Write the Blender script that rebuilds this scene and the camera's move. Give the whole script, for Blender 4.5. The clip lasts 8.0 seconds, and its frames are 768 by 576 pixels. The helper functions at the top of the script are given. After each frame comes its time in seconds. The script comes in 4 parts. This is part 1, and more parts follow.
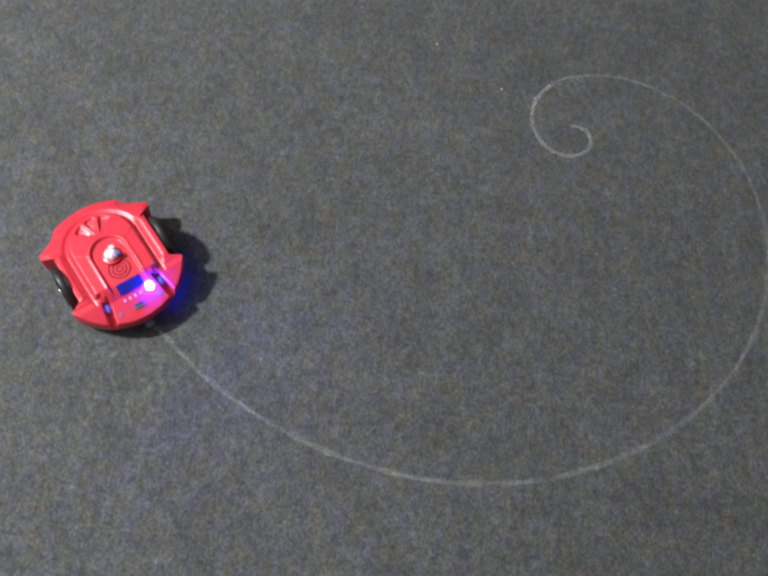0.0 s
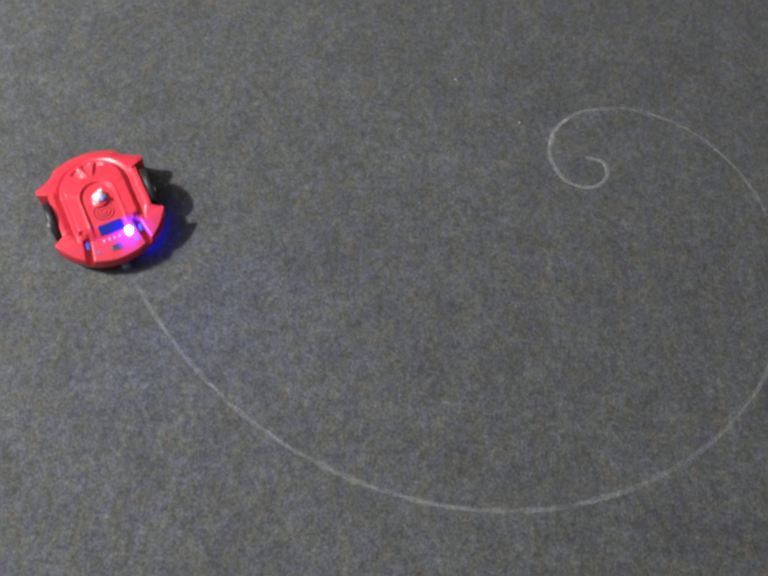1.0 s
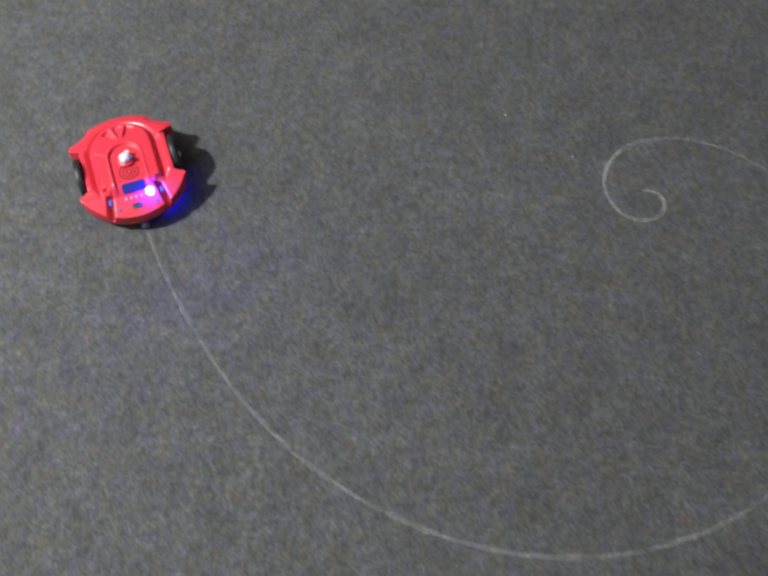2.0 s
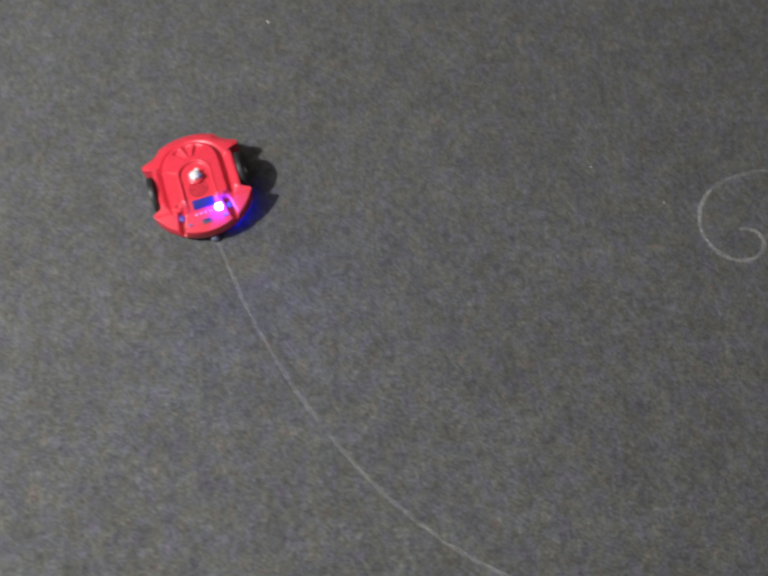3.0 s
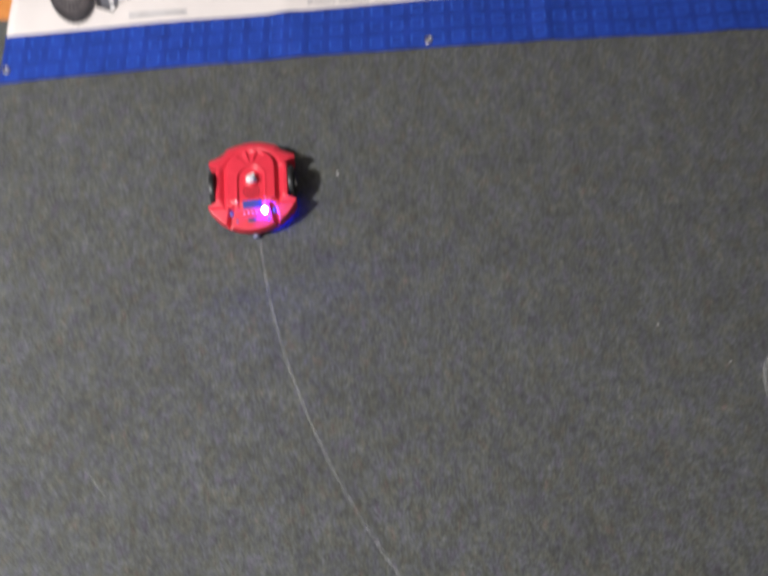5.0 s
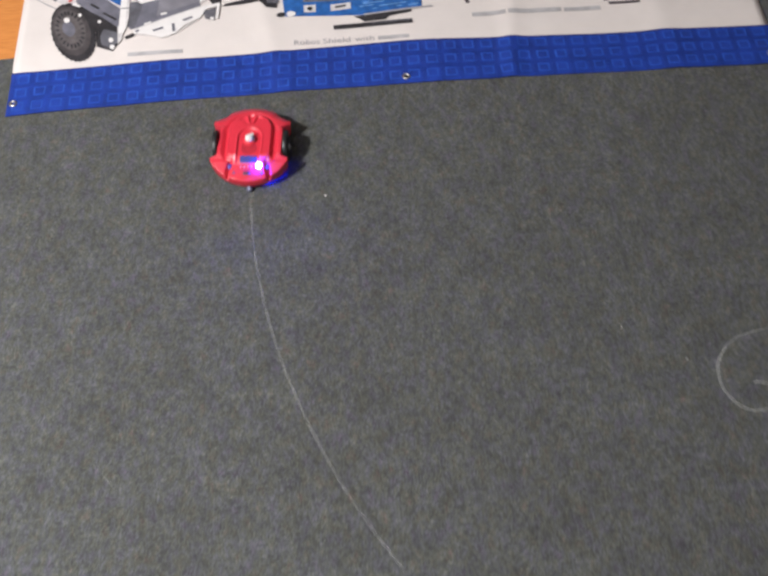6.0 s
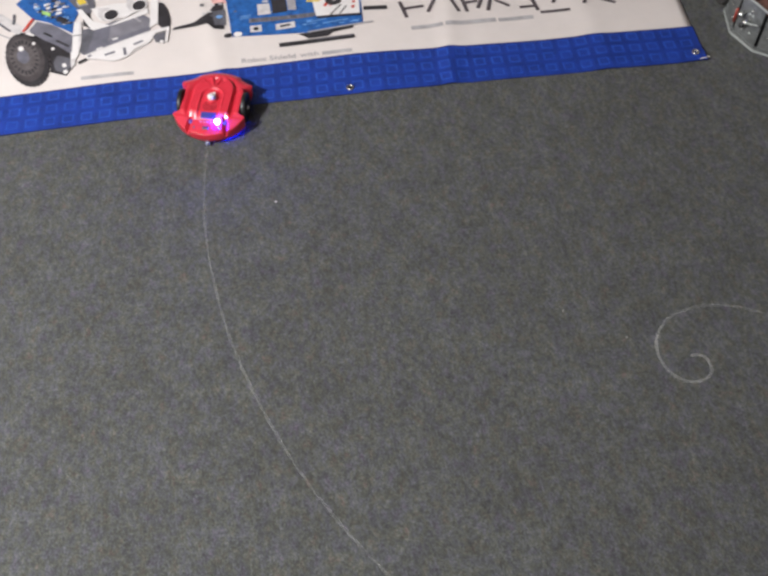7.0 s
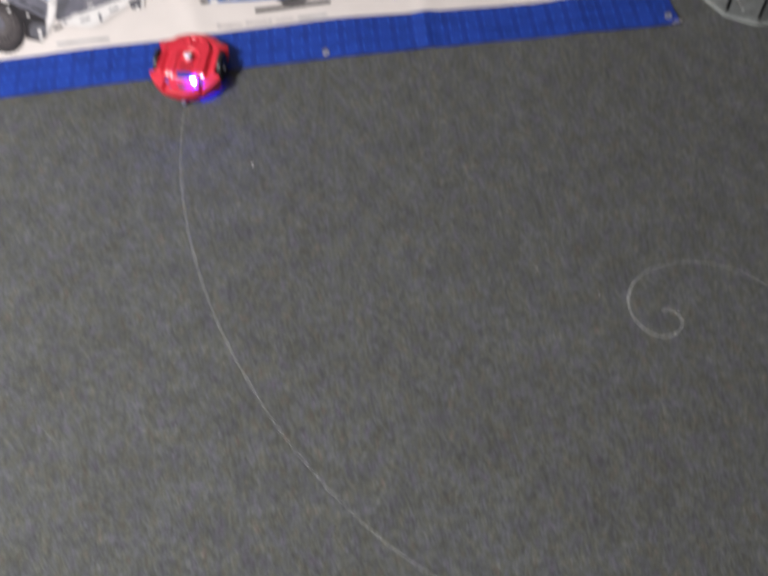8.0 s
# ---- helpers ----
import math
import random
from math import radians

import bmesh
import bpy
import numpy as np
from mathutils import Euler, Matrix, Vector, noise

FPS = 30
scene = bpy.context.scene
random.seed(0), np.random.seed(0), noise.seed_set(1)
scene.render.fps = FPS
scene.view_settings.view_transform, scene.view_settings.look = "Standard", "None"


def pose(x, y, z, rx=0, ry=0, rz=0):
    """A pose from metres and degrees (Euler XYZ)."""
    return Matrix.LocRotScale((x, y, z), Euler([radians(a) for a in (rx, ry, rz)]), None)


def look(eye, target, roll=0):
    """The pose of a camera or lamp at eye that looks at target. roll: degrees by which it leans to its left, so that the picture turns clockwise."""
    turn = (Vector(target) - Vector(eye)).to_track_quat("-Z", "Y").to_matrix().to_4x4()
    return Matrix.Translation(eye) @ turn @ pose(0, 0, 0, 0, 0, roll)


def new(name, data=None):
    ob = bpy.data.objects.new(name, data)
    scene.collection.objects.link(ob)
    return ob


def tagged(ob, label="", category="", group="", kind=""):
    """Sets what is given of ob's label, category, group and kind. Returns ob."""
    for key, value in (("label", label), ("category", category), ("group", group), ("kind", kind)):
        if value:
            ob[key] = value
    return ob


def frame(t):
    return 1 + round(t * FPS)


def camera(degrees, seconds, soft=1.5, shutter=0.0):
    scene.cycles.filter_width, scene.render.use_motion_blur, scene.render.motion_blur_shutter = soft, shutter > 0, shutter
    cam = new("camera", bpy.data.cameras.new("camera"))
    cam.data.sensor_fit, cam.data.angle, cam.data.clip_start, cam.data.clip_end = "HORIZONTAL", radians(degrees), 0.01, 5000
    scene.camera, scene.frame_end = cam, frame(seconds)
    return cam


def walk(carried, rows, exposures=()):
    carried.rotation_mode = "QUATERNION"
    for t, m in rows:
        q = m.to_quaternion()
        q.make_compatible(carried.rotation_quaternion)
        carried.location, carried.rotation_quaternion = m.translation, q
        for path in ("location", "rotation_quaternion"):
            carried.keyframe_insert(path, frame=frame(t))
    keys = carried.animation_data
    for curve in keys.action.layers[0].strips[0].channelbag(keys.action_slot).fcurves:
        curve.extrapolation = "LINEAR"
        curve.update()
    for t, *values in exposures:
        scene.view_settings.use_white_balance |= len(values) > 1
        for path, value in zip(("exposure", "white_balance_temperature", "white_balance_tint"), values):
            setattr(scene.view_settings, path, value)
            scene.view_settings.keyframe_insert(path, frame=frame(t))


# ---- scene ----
cam = camera(43.8, 8.0, soft=2.7, shutter=0.8)
PATH = [
    (0, (0.277, -1.579, 1.108), (0.289, -0.823, -0.414), 7.16),
    (0.5, (0.272, -1.583, 1.128), (0.269, -0.807, -0.384), 5.72),
    (1, (0.262, -1.582, 1.141), (0.247, -0.795, -0.366), 4.91),
    (1.5, (0.239, -1.579, 1.155), (0.198, -0.786, -0.348), 2.97),
    (1.7, (0.230, -1.571, 1.153), (0.185, -0.774, -0.348), 1.98),
    (2.8, (0.086, -1.439, 1.198), (0.014, -0.660, -0.311), -4.36),
    (3, (0.052, -1.431, 1.229), (-0.006, -0.661, -0.286), -6.61),
    (3.5, (-0.010, -1.410, 1.265), (-0.025, -0.588, -0.223), -3.17),
    (4, (-0.050, -1.392, 1.294), (-0.044, -0.554, -0.186), -0.84),
    (4.5, (-0.098, -1.367, 1.296), (-0.081, -0.518, -0.177), -0.14),
    (4.9, (-0.096, -1.298, 1.341), (-0.098, -0.504, -0.162), -2.34),
    (5, (-0.075, -1.248, 1.391), (-0.109, -0.461, -0.116), -5.59),
    (5.2, (-0.083, -1.243, 1.423), (-0.088, -0.419, -0.064), -3.83),
    (6.3, (-0.135, -1.466, 1.479), (-0.074, -0.546, 0.050), -1.98),
    (6.4, (-0.112, -1.482, 1.472), (-0.043, -0.375, -0.193), -2.9),
    (6.5, (-0.125, -1.474, 1.484), (-0.050, -0.537, 0.067), -1.91),
    (7, (-0.093, -1.499, 1.479), (0.004, -0.564, 0.062), -1.57),
    (7.5, (-0.088, -1.519, 1.482), (0.029, -0.583, 0.067), -0.58),
    (7.9, (-0.084, -1.54, 1.487), (0.053, -0.454, -0.187), -1),
    (8, (-0.083, -1.551, 1.468), (0.037, -0.641, 0.037), -0.7),
]
walk(cam, [(t, look(eye, target, roll)) for t, eye, target, roll in PATH], [(0.0, 0.23, 6260, 9), (1.5, 0.22, 6260, 9), (3.5, 0.0, 6500, 10), (5.0, 0.0, 6500, 10), (6.5, -0.02, 6500, 10), (8.0, 0.0, 6500, 10)])

# ---- light ----
world = bpy.data.worlds.new("world")
world.use_nodes = True
world.node_tree.nodes["Background"].inputs[0].default_value = (0.062, 0.056, 0.050, 1)
world.node_tree.nodes["Background"].inputs[1].default_value = 0.3
scene.world = world

lamp_data = bpy.data.lights.new("room_lamp", "POINT")
lamp_data.energy, lamp_data.color, lamp_data.shadow_soft_size = 382.0, (1.0, 0.983, 0.988), 0.072
lamp = new("room_lamp", lamp_data)
lamp.location = (-1.66, -1.25, 2.08)


# ---- materials ----
def material(name, color, rough=0.5, metal=0.0, coat=0.0):
    m = bpy.data.materials.new(name)
    m.use_nodes = True
    b = m.node_tree.nodes["Principled BSDF"]
    b.inputs["Base Color"].default_value = (*color, 1)
    b.inputs["Roughness"].default_value = rough
    b.inputs["Metallic"].default_value = metal
    b.inputs["Coat Weight"].default_value = coat
    return m


def node(m, kind, **values):
    n = m.node_tree.nodes.new(kind)
    for k, v in values.items():
        n.inputs[k.replace("_", " ")].default_value = v
    return n


def link(m, a, b):
    m.node_tree.links.new(a, b)


def noise_of(m, scale, detail=3.0, rough=0.6, stretch=None):
    coords = m.node_tree.nodes.new("ShaderNodeTexCoord")
    n = node(m, "ShaderNodeTexNoise", Scale=scale, Detail=detail, Roughness=rough)
    out = coords.outputs["Object"]
    if stretch:
        mp = m.node_tree.nodes.new("ShaderNodeMapping")
        mp.inputs["Scale"].default_value = stretch
        link(m, out, mp.inputs["Vector"])
        out = mp.outputs["Vector"]
    link(m, out, n.inputs["Vector"])
    return n


def ramp(m, source, stops):
    r = m.node_tree.nodes.new("ShaderNodeValToRGB")
    e = r.color_ramp.elements
    while len(e) < len(stops):
        e.new(0.5)
    for el, (p, c) in zip(e, stops):
        el.position, el.color = p, (*c, 1)
    link(m, source, r.inputs["Fac"])
    return r


def mix(m, fac, a, b, mode="MIX"):
    x = m.node_tree.nodes.new("ShaderNodeMix")
    x.data_type, x.blend_type = "RGBA", mode
    if isinstance(fac, float):
        x.inputs[0].default_value = fac
    else:
        link(m, fac, x.inputs[0])
    link(m, a, x.inputs[6])
    link(m, b, x.inputs[7])
    return x.outputs[2]


def bump(m, source, strength, distance):
    b = node(m, "ShaderNodeBump", Strength=strength, Distance=distance)
    link(m, source, b.inputs["Height"])
    link(m, b.outputs["Normal"], m.node_tree.nodes["Principled BSDF"].inputs["Normal"])


def varied(name, color, rough=0.5, metal=0.0, coat=0.0, scale=60.0, amount=0.12, relief=0.0):
    """A material with blotches and fine wear on its colour and gloss."""
    m = material(name, color, rough, metal, coat)
    b = m.node_tree.nodes["Principled BSDF"]
    n, f = noise_of(m, scale, 4), noise_of(m, scale * 9, 2)
    lo, hi = tuple(c * (1 - amount) for c in color), tuple(min(1, c * (1 + amount)) for c in color)
    link(m, ramp(m, n.outputs["Fac"], [(0.3, lo), (0.7, hi)]).outputs["Color"], b.inputs["Base Color"])
    link(m, ramp(m, f.outputs["Fac"], [(0.3, (max(0.02, rough - 0.08),) * 3), (0.7, (rough + 0.08,) * 3)]).outputs["Color"], b.inputs["Roughness"])
    if relief:
        bump(m, f.outputs["Fac"], 0.6, relief)
    return m


def carpet_material():
    m = material("carpet", (0.08, 0.08, 0.08), 0.95)
    b = m.node_tree.nodes["Principled BSDF"]
    lay = (1.0, 0.62, 1.0)  # the pile lies along the room
    tuft, heather, drift = noise_of(m, 360, 2, 0.7, lay), noise_of(m, 115, 5, 0.75, lay), noise_of(m, 3.5, 3)
    hue, blotch = noise_of(m, 48, 4, 0.75, lay), noise_of(m, 26, 4, 0.65, lay)
    grey = ramp(m, tuft.outputs["Fac"], [(0.25, (0.0305, 0.0290, 0.0320)), (0.5, (0.0620, 0.0590, 0.0640)), (0.75, (0.1080, 0.1030, 0.1110))]).outputs["Color"]
    tone = ramp(m, heather.outputs["Fac"], [(0.28, (0.45, 0.45, 0.45)), (0.5, (1.0, 1.0, 1.0)), (0.72, (1.65, 1.65, 1.65))]).outputs["Color"]
    tint = ramp(m, hue.outputs["Fac"], [(0.28, (1.24, 0.94, 0.82)), (0.43, (0.97, 1.09, 0.84)), (0.57, (0.93, 1.03, 1.06)), (0.72, (1.08, 0.92, 1.18))]).outputs["Color"]
    patch = ramp(m, blotch.outputs["Fac"], [(0.3, (0.76, 0.76, 0.76)), (0.7, (1.24, 1.24, 1.24))]).outputs["Color"]
    soil = ramp(m, drift.outputs["Fac"], [(0.3, (0.92, 0.91, 0.89)), (0.7, (1.06, 1.06, 1.07))]).outputs["Color"]
    c = mix(m, 1.0, mix(m, 1.0, mix(m, 1.0, mix(m, 1.0, grey, tone, "MULTIPLY"), tint, "MULTIPLY"), patch, "MULTIPLY"), soil, "MULTIPLY")
    pits = noise_of(m, 560, 1, 0.5, lay)
    gap = ramp(m, pits.outputs["Fac"], [(0.24, (0.35, 0.35, 0.35)), (0.36, (1, 1, 1)), (0.68, (1, 1, 1)), (0.78, (1.7, 1.7, 1.7))]).outputs["Color"]
    link(m, mix(m, 1.0, c, gap, "MULTIPLY"), b.inputs["Base Color"])
    b.inputs["Sheen Weight"].default_value = 0.15
    bump(m, tuft.outputs["Fac"], 0.5, 0.003)
    return m


def wood_material():
    m = material("orange_wood", (0.55, 0.22, 0.06), 0.35, 0, 0.3)
    grain = noise_of(m, 30, 5, 0.6, (1, 14, 1))
    link(m, ramp(m, grain.outputs["Fac"], [(0.3, (0.46, 0.16, 0.035)), (0.7, (0.66, 0.27, 0.075))]).outputs["Color"], m.node_tree.nodes["Principled BSDF"].inputs["Base Color"])
    return m


def chalk_material(name, cover):
    """Chalk dust caught on the tips of the pile: grains over gaps, thinner to the stroke's sides."""
    m = material(name, (0.60, 0.61, 0.59), 0.95)
    grains, patchy = noise_of(m, 500, 2, 0.7), noise_of(m, 45, 3, 0.6)
    uv = m.node_tree.nodes.new("ShaderNodeUVMap")
    split = m.node_tree.nodes.new("ShaderNodeSeparateXYZ")
    link(m, uv.outputs["UV"], split.inputs[0])
    side = ramp(m, split.outputs["Y"], [(0.0, (0, 0, 0)), (0.3, (0.75,) * 3), (0.5, (1, 1, 1)), (0.7, (0.75,) * 3), (1.0, (0, 0, 0))]).outputs["Color"]
    g = ramp(m, grains.outputs["Fac"], [(0.35, (0.25,) * 3), (0.65, (1, 1, 1))]).outputs["Color"]
    p = ramp(m, patchy.outputs["Fac"], [(0.34, (cover * 0.27,) * 3), (0.64, (cover,) * 3)]).outputs["Color"]
    a = mix(m, 1.0, mix(m, 1.0, g, p, "MULTIPLY"), side, "MULTIPLY")
    link(m, a, m.node_tree.nodes["Principled BSDF"].inputs["Alpha"])
    return m


def glow(name, color, strength, base=(0.1, 0.1, 0.15)):
    m = material(name, base, 0.3)
    b = m.node_tree.nodes["Principled BSDF"]
    b.inputs["Emission Color"].default_value = (*color, 1)
    b.inputs["Emission Strength"].default_value = strength
    return m


CARPET, WOOD = carpet_material(), wood_material()
PLASTER = varied("plaster", (0.24, 0.235, 0.23), 0.9, scale=8)
CHALK, CORE_CHALK, OLD_CHALK, THIN_CHALK = chalk_material("chalk", 0.25), chalk_material("core_chalk", 0.29), chalk_material("old_chalk", 0.13), chalk_material("thin_chalk", 0.19)
VINYL = varied("white_vinyl", (0.685, 0.635, 0.608), 0.45, scale=14, amount=0.03, relief=0.0004)
BLUE = varied("blue_print", (0.0125, 0.042, 0.285), 0.42, scale=26, amount=0.22)
BLUE_LINE = varied("dark_blue_print", (0.0105, 0.036, 0.245), 0.42, scale=26, amount=0.25)
NAVY = varied("navy_print", (0.008, 0.018, 0.13), 0.45, scale=26)
SQUARE = varied("pale_blue_print", (0.023, 0.085, 0.43), 0.42, scale=40, amount=0.25)
RED = varied("red_plastic", (0.57, 0.028, 0.050), 0.33, 0, 0.0, scale=70, amount=0.06)
DARK_RED = varied("dark_red_plastic", (0.13, 0.008, 0.014), 0.45, scale=70)
FACET = material("glossy_red", (0.62, 0.035, 0.055), 0.25)
FACET.node_tree.nodes["Principled BSDF"].inputs["Specular IOR Level"].default_value = 0.9
RUBBER = varied("black_rubber", (0.011, 0.011, 0.012), 0.45, scale=80)
BLACK = varied("black_plastic", (0.014, 0.014, 0.016), 0.35, scale=60)
STEEL = varied("bright_steel", (0.72, 0.72, 0.70), 0.22, 1.0, scale=90)
BRASS = varied("dull_nickel", (0.58, 0.56, 0.52), 0.34, 1.0, scale=90)
PEARL = varied("silver_cap", (0.86, 0.85, 0.84), 0.26, 0.35, 0.5, scale=120, amount=0.04)
ALUMINIUM = varied("grey_aluminium", (0.27, 0.285, 0.28), 0.40, 0.6, scale=55, amount=0.28)
EDGE = varied("pale_edge", (0.52, 0.55, 0.53), 0.4, 0.3, scale=40)
LED_GLOW = glow("blue_led", (0.0034, 0.022, 1.0), 1900.0)
ADDED_GLOW = glow("added_blue_glow", (0.003, 0.012, 1.0), 46.0)
LENS_GLOW = glow("blue_lens_glow", (0.12, 0.10, 1.0), 0.4)
DIM_LED = glow("small_led", (0.75, 0.45, 1.0), 0.8)
# the glass emits a little blue in place of the LED's spill
DARK_GLASS = glow("self_glowing_window", (0.012, 0.020, 1.0), 0.16, (0.008, 0.010, 0.07))
PORT = varied("grey_port", (0.16, 0.17, 0.26), 0.3, 0.4)
INK = varied("black_print", (0.030, 0.028, 0.032), 0.5, scale=45, amount=0.4)
INK_TEXT = varied("text_print", (0.42, 0.41, 0.42), 0.5, scale=45, amount=0.2)
INK_GREY = varied("grey_print", (0.115, 0.115, 0.135), 0.5, scale=45, amount=0.3)
INK_SLATE = varied("slate_print", (0.150, 0.150, 0.185), 0.45, scale=30, amount=0.25)
INK_SHEEN = varied("slate_sheen_print", (0.21, 0.205, 0.235), 0.45, scale=24, amount=0.25)
INK_SLOT = varied("rim_grey_print", (0.110, 0.098, 0.100), 0.5, scale=60, amount=0.3)
INK_TYRE = varied("tyre_print", (0.062, 0.055, 0.058), 0.5, scale=45, amount=0.35)
INK_MARK = varied("dark_mark_print", (0.085, 0.070, 0.078), 0.5, scale=45, amount=0.3)
INK_MID = varied("mid_grey_print", (0.36, 0.35, 0.37), 0.5, scale=45, amount=0.2)
INK_PALE = varied("pale_grey_print", (0.58, 0.56, 0.56), 0.5, scale=60, amount=0.15)
INK_WHITE = varied("white_print", (0.74, 0.72, 0.71), 0.42, scale=60, amount=0.04)
INK_BLUE = varied("board_blue_print", (0.020, 0.110, 0.36), 0.45, scale=70, amount=0.35)
INK_SKY = varied("light_blue_print", (0.16, 0.33, 0.62), 0.45, scale=70, amount=0.3)
INK_PINK = varied("pink_print", (0.72, 0.42, 0.38), 0.45, scale=90, amount=0.25)
INK_RED = varied("red_print", (0.55, 0.06, 0.04), 0.45, scale=70)
INK_YELLOW = varied("yellow_print", (0.66, 0.50, 0.06), 0.45, scale=70)
INK_GREEN = varied("green_print", (0.30, 0.52, 0.16), 0.45, scale=70, amount=0.3)
COPPER = varied("copper_board", (0.15, 0.075, 0.060), 0.4, scale=90, amount=0.4)


# ---- mesh helpers ----
def part(name, bm, mat, parent=None, label="", smooth=False):
    me = bpy.data.meshes.new(name)
    bm.to_mesh(me)
    bm.free()
    me.materials.append(mat)
    if smooth:
        me.shade_smooth()
    ob = new(name, me)
    ob.parent = parent
    return tagged(ob, label)


def empty(name, m=None):
    ob = new(name)
    ob.empty_display_size = 0.05
    if m is not None:
        ob.matrix_basis = m
    return ob


def box(sx, sy, sz, at=(0, 0, 0), bevel=0.0, bm=None):
    own = bm is None
    bm = bmesh.new() if own else bm
    made = bmesh.ops.create_cube(bm, size=1, matrix=Matrix.Translation(at) @ Matrix.Diagonal((sx, sy, sz, 1)))
    if bevel:
        edges = list({e for v in made["verts"] for e in v.link_edges})
        bmesh.ops.bevel(bm, geom=edges, offset=bevel, segments=2, affect="EDGES")
    return bm


def prism(points, z0, z1):
    bm = bmesh.new()
    low, top = [bm.verts.new((*p, z0)) for p in points], [bm.verts.new((*p, z1)) for p in points]
    bm.faces.new(low[::-1]), bm.faces.new(top)
    for i in range(len(points)):
        j = (i + 1) % len(points)
        bm.faces.new((low[i], low[j], top[j], top[i]))
    bmesh.ops.recalc_face_normals(bm, faces=bm.faces)
    return bm


def lathe(profile, axis="z", steps=32, bm=None, at=(0, 0, 0)):
    """Turns (radius, height) pairs round an axis."""
    bm = bm or bmesh.new()
    rings = []
    for r, h in profile:
        ring = []
        for k in range(steps):
            a = 2 * math.pi * k / steps
            p = (r * math.cos(a), r * math.sin(a), h)
            p = p if axis == "z" else (p[2], p[0], p[1])
            ring.append(bm.verts.new(Vector(p) + Vector(at)))
        rings.append(ring)
    for a, b in zip(rings, rings[1:]):
        for k in range(steps):
            bm.faces.new((a[k], a[(k + 1) % steps], b[(k + 1) % steps], b[k]))
    bm.faces.new(rings[0][::-1]), bm.faces.new(rings[-1])
    bmesh.ops.recalc_face_normals(bm, faces=bm.faces)
    return bm


def ring_bm(radius, wire, at, sides=8, steps=32):
    bm = bmesh.new()
    rows = []
    for k in range(steps):
        a = 2 * math.pi * k / steps
        rows.append([bm.verts.new((at[0] + (radius + wire * math.cos(b)) * math.cos(a), at[1] + (radius + wire * math.cos(b)) * math.sin(a), at[2] + wire * math.sin(b)))
                     for b in (2 * math.pi * q / sides for q in range(sides))])
    for k in range(steps):
        for q in range(sides):
            bm.faces.new((rows[k][q], rows[(k + 1) % steps][q], rows[(k + 1) % steps][(q + 1) % sides], rows[k][(q + 1) % sides]))
    bmesh.ops.recalc_face_normals(bm, faces=bm.faces)
    return bm


def smooth_step(x):
    x = min(1.0, max(0.0, x))
    return x * x * (3 - 2 * x)


# ---- the room ----
def build_room():
    far = lambda x: 0.162 + 0.048 * x
    carpet = part("carpet", prism([(-2.3, -2.9), (2.6, -2.9), (2.6, far(2.6)), (-2.3, far(-2.3))], -0.008, 0.0), CARPET)
    tagged(carpet, "dark grey heathered low-pile carpet, worn and dusty", "carpet", kind="structure")
    floor = part("floor", box(6.0, 6.4, 0.1, (0.1, -0.6, -0.0585)), WOOD)
    tagged(floor, "orange varnished wooden floor beyond the carpet's edge", "floor", kind="structure")
    for name, size, at in (("wall_north", (6.2, 0.1, 2.6), (0.1, 2.65, 1.29)), ("wall_south", (6.2, 0.1, 2.6), (0.1, -3.85, 1.29)),
                           ("wall_west", (0.1, 6.4, 2.6), (-2.95, -0.6, 1.29)), ("wall_east", (0.1, 6.4, 2.6), (3.15, -0.6, 1.29))):
        tagged(part(name, box(*size, at), PLASTER), "plain painted plaster wall closing the room", "wall", kind="structure")
    tagged(part("ceiling", box(6.2, 6.6, 0.1, (0.1, -0.6, 2.65)), PLASTER), "plain painted plaster ceiling", "ceiling", kind="structure")


# ---- the robot's run: a spiral whose radius of turn grows with the way gone ----
RUN_START, RUN_HEADING = (0.5255, -0.7409), 0.5229
RUN_RADII = [(0, 0.0172), (0.04, 0.0247), (0.08, 0.0350), (0.12, 0.0506), (0.16, 0.0733), (0.2, 0.0776), (0.25, 0.0876), (0.32, 0.1522), (0.4, 0.2036), (0.5, 0.2280), (0.65, 0.3113), (0.85, 0.3464), (1.1, 0.4375), (1.4, 0.4832), (1.7, 0.6059), (2, 1.2491), (2.4, 1.2949), (2.95, 1.0174)]


def run(step=0.002, length=2.96):
    """Rows of way gone, x, y and heading; the radius of turn goes from knot to knot."""
    knots, logs = [k for k, r in RUN_RADII], [math.log(r) for k, r in RUN_RADII]
    x, y, a, s, out = *RUN_START, RUN_HEADING, 0.0, []
    while s < length:
        out.append((s, x, y, a))
        turn = step / math.exp(float(np.interp(s + step / 2, knots, logs)))
        x, y = x + step * math.cos(a - turn / 2), y + step * math.sin(a - turn / 2)
        a, s = a - turn, s + step
    return out


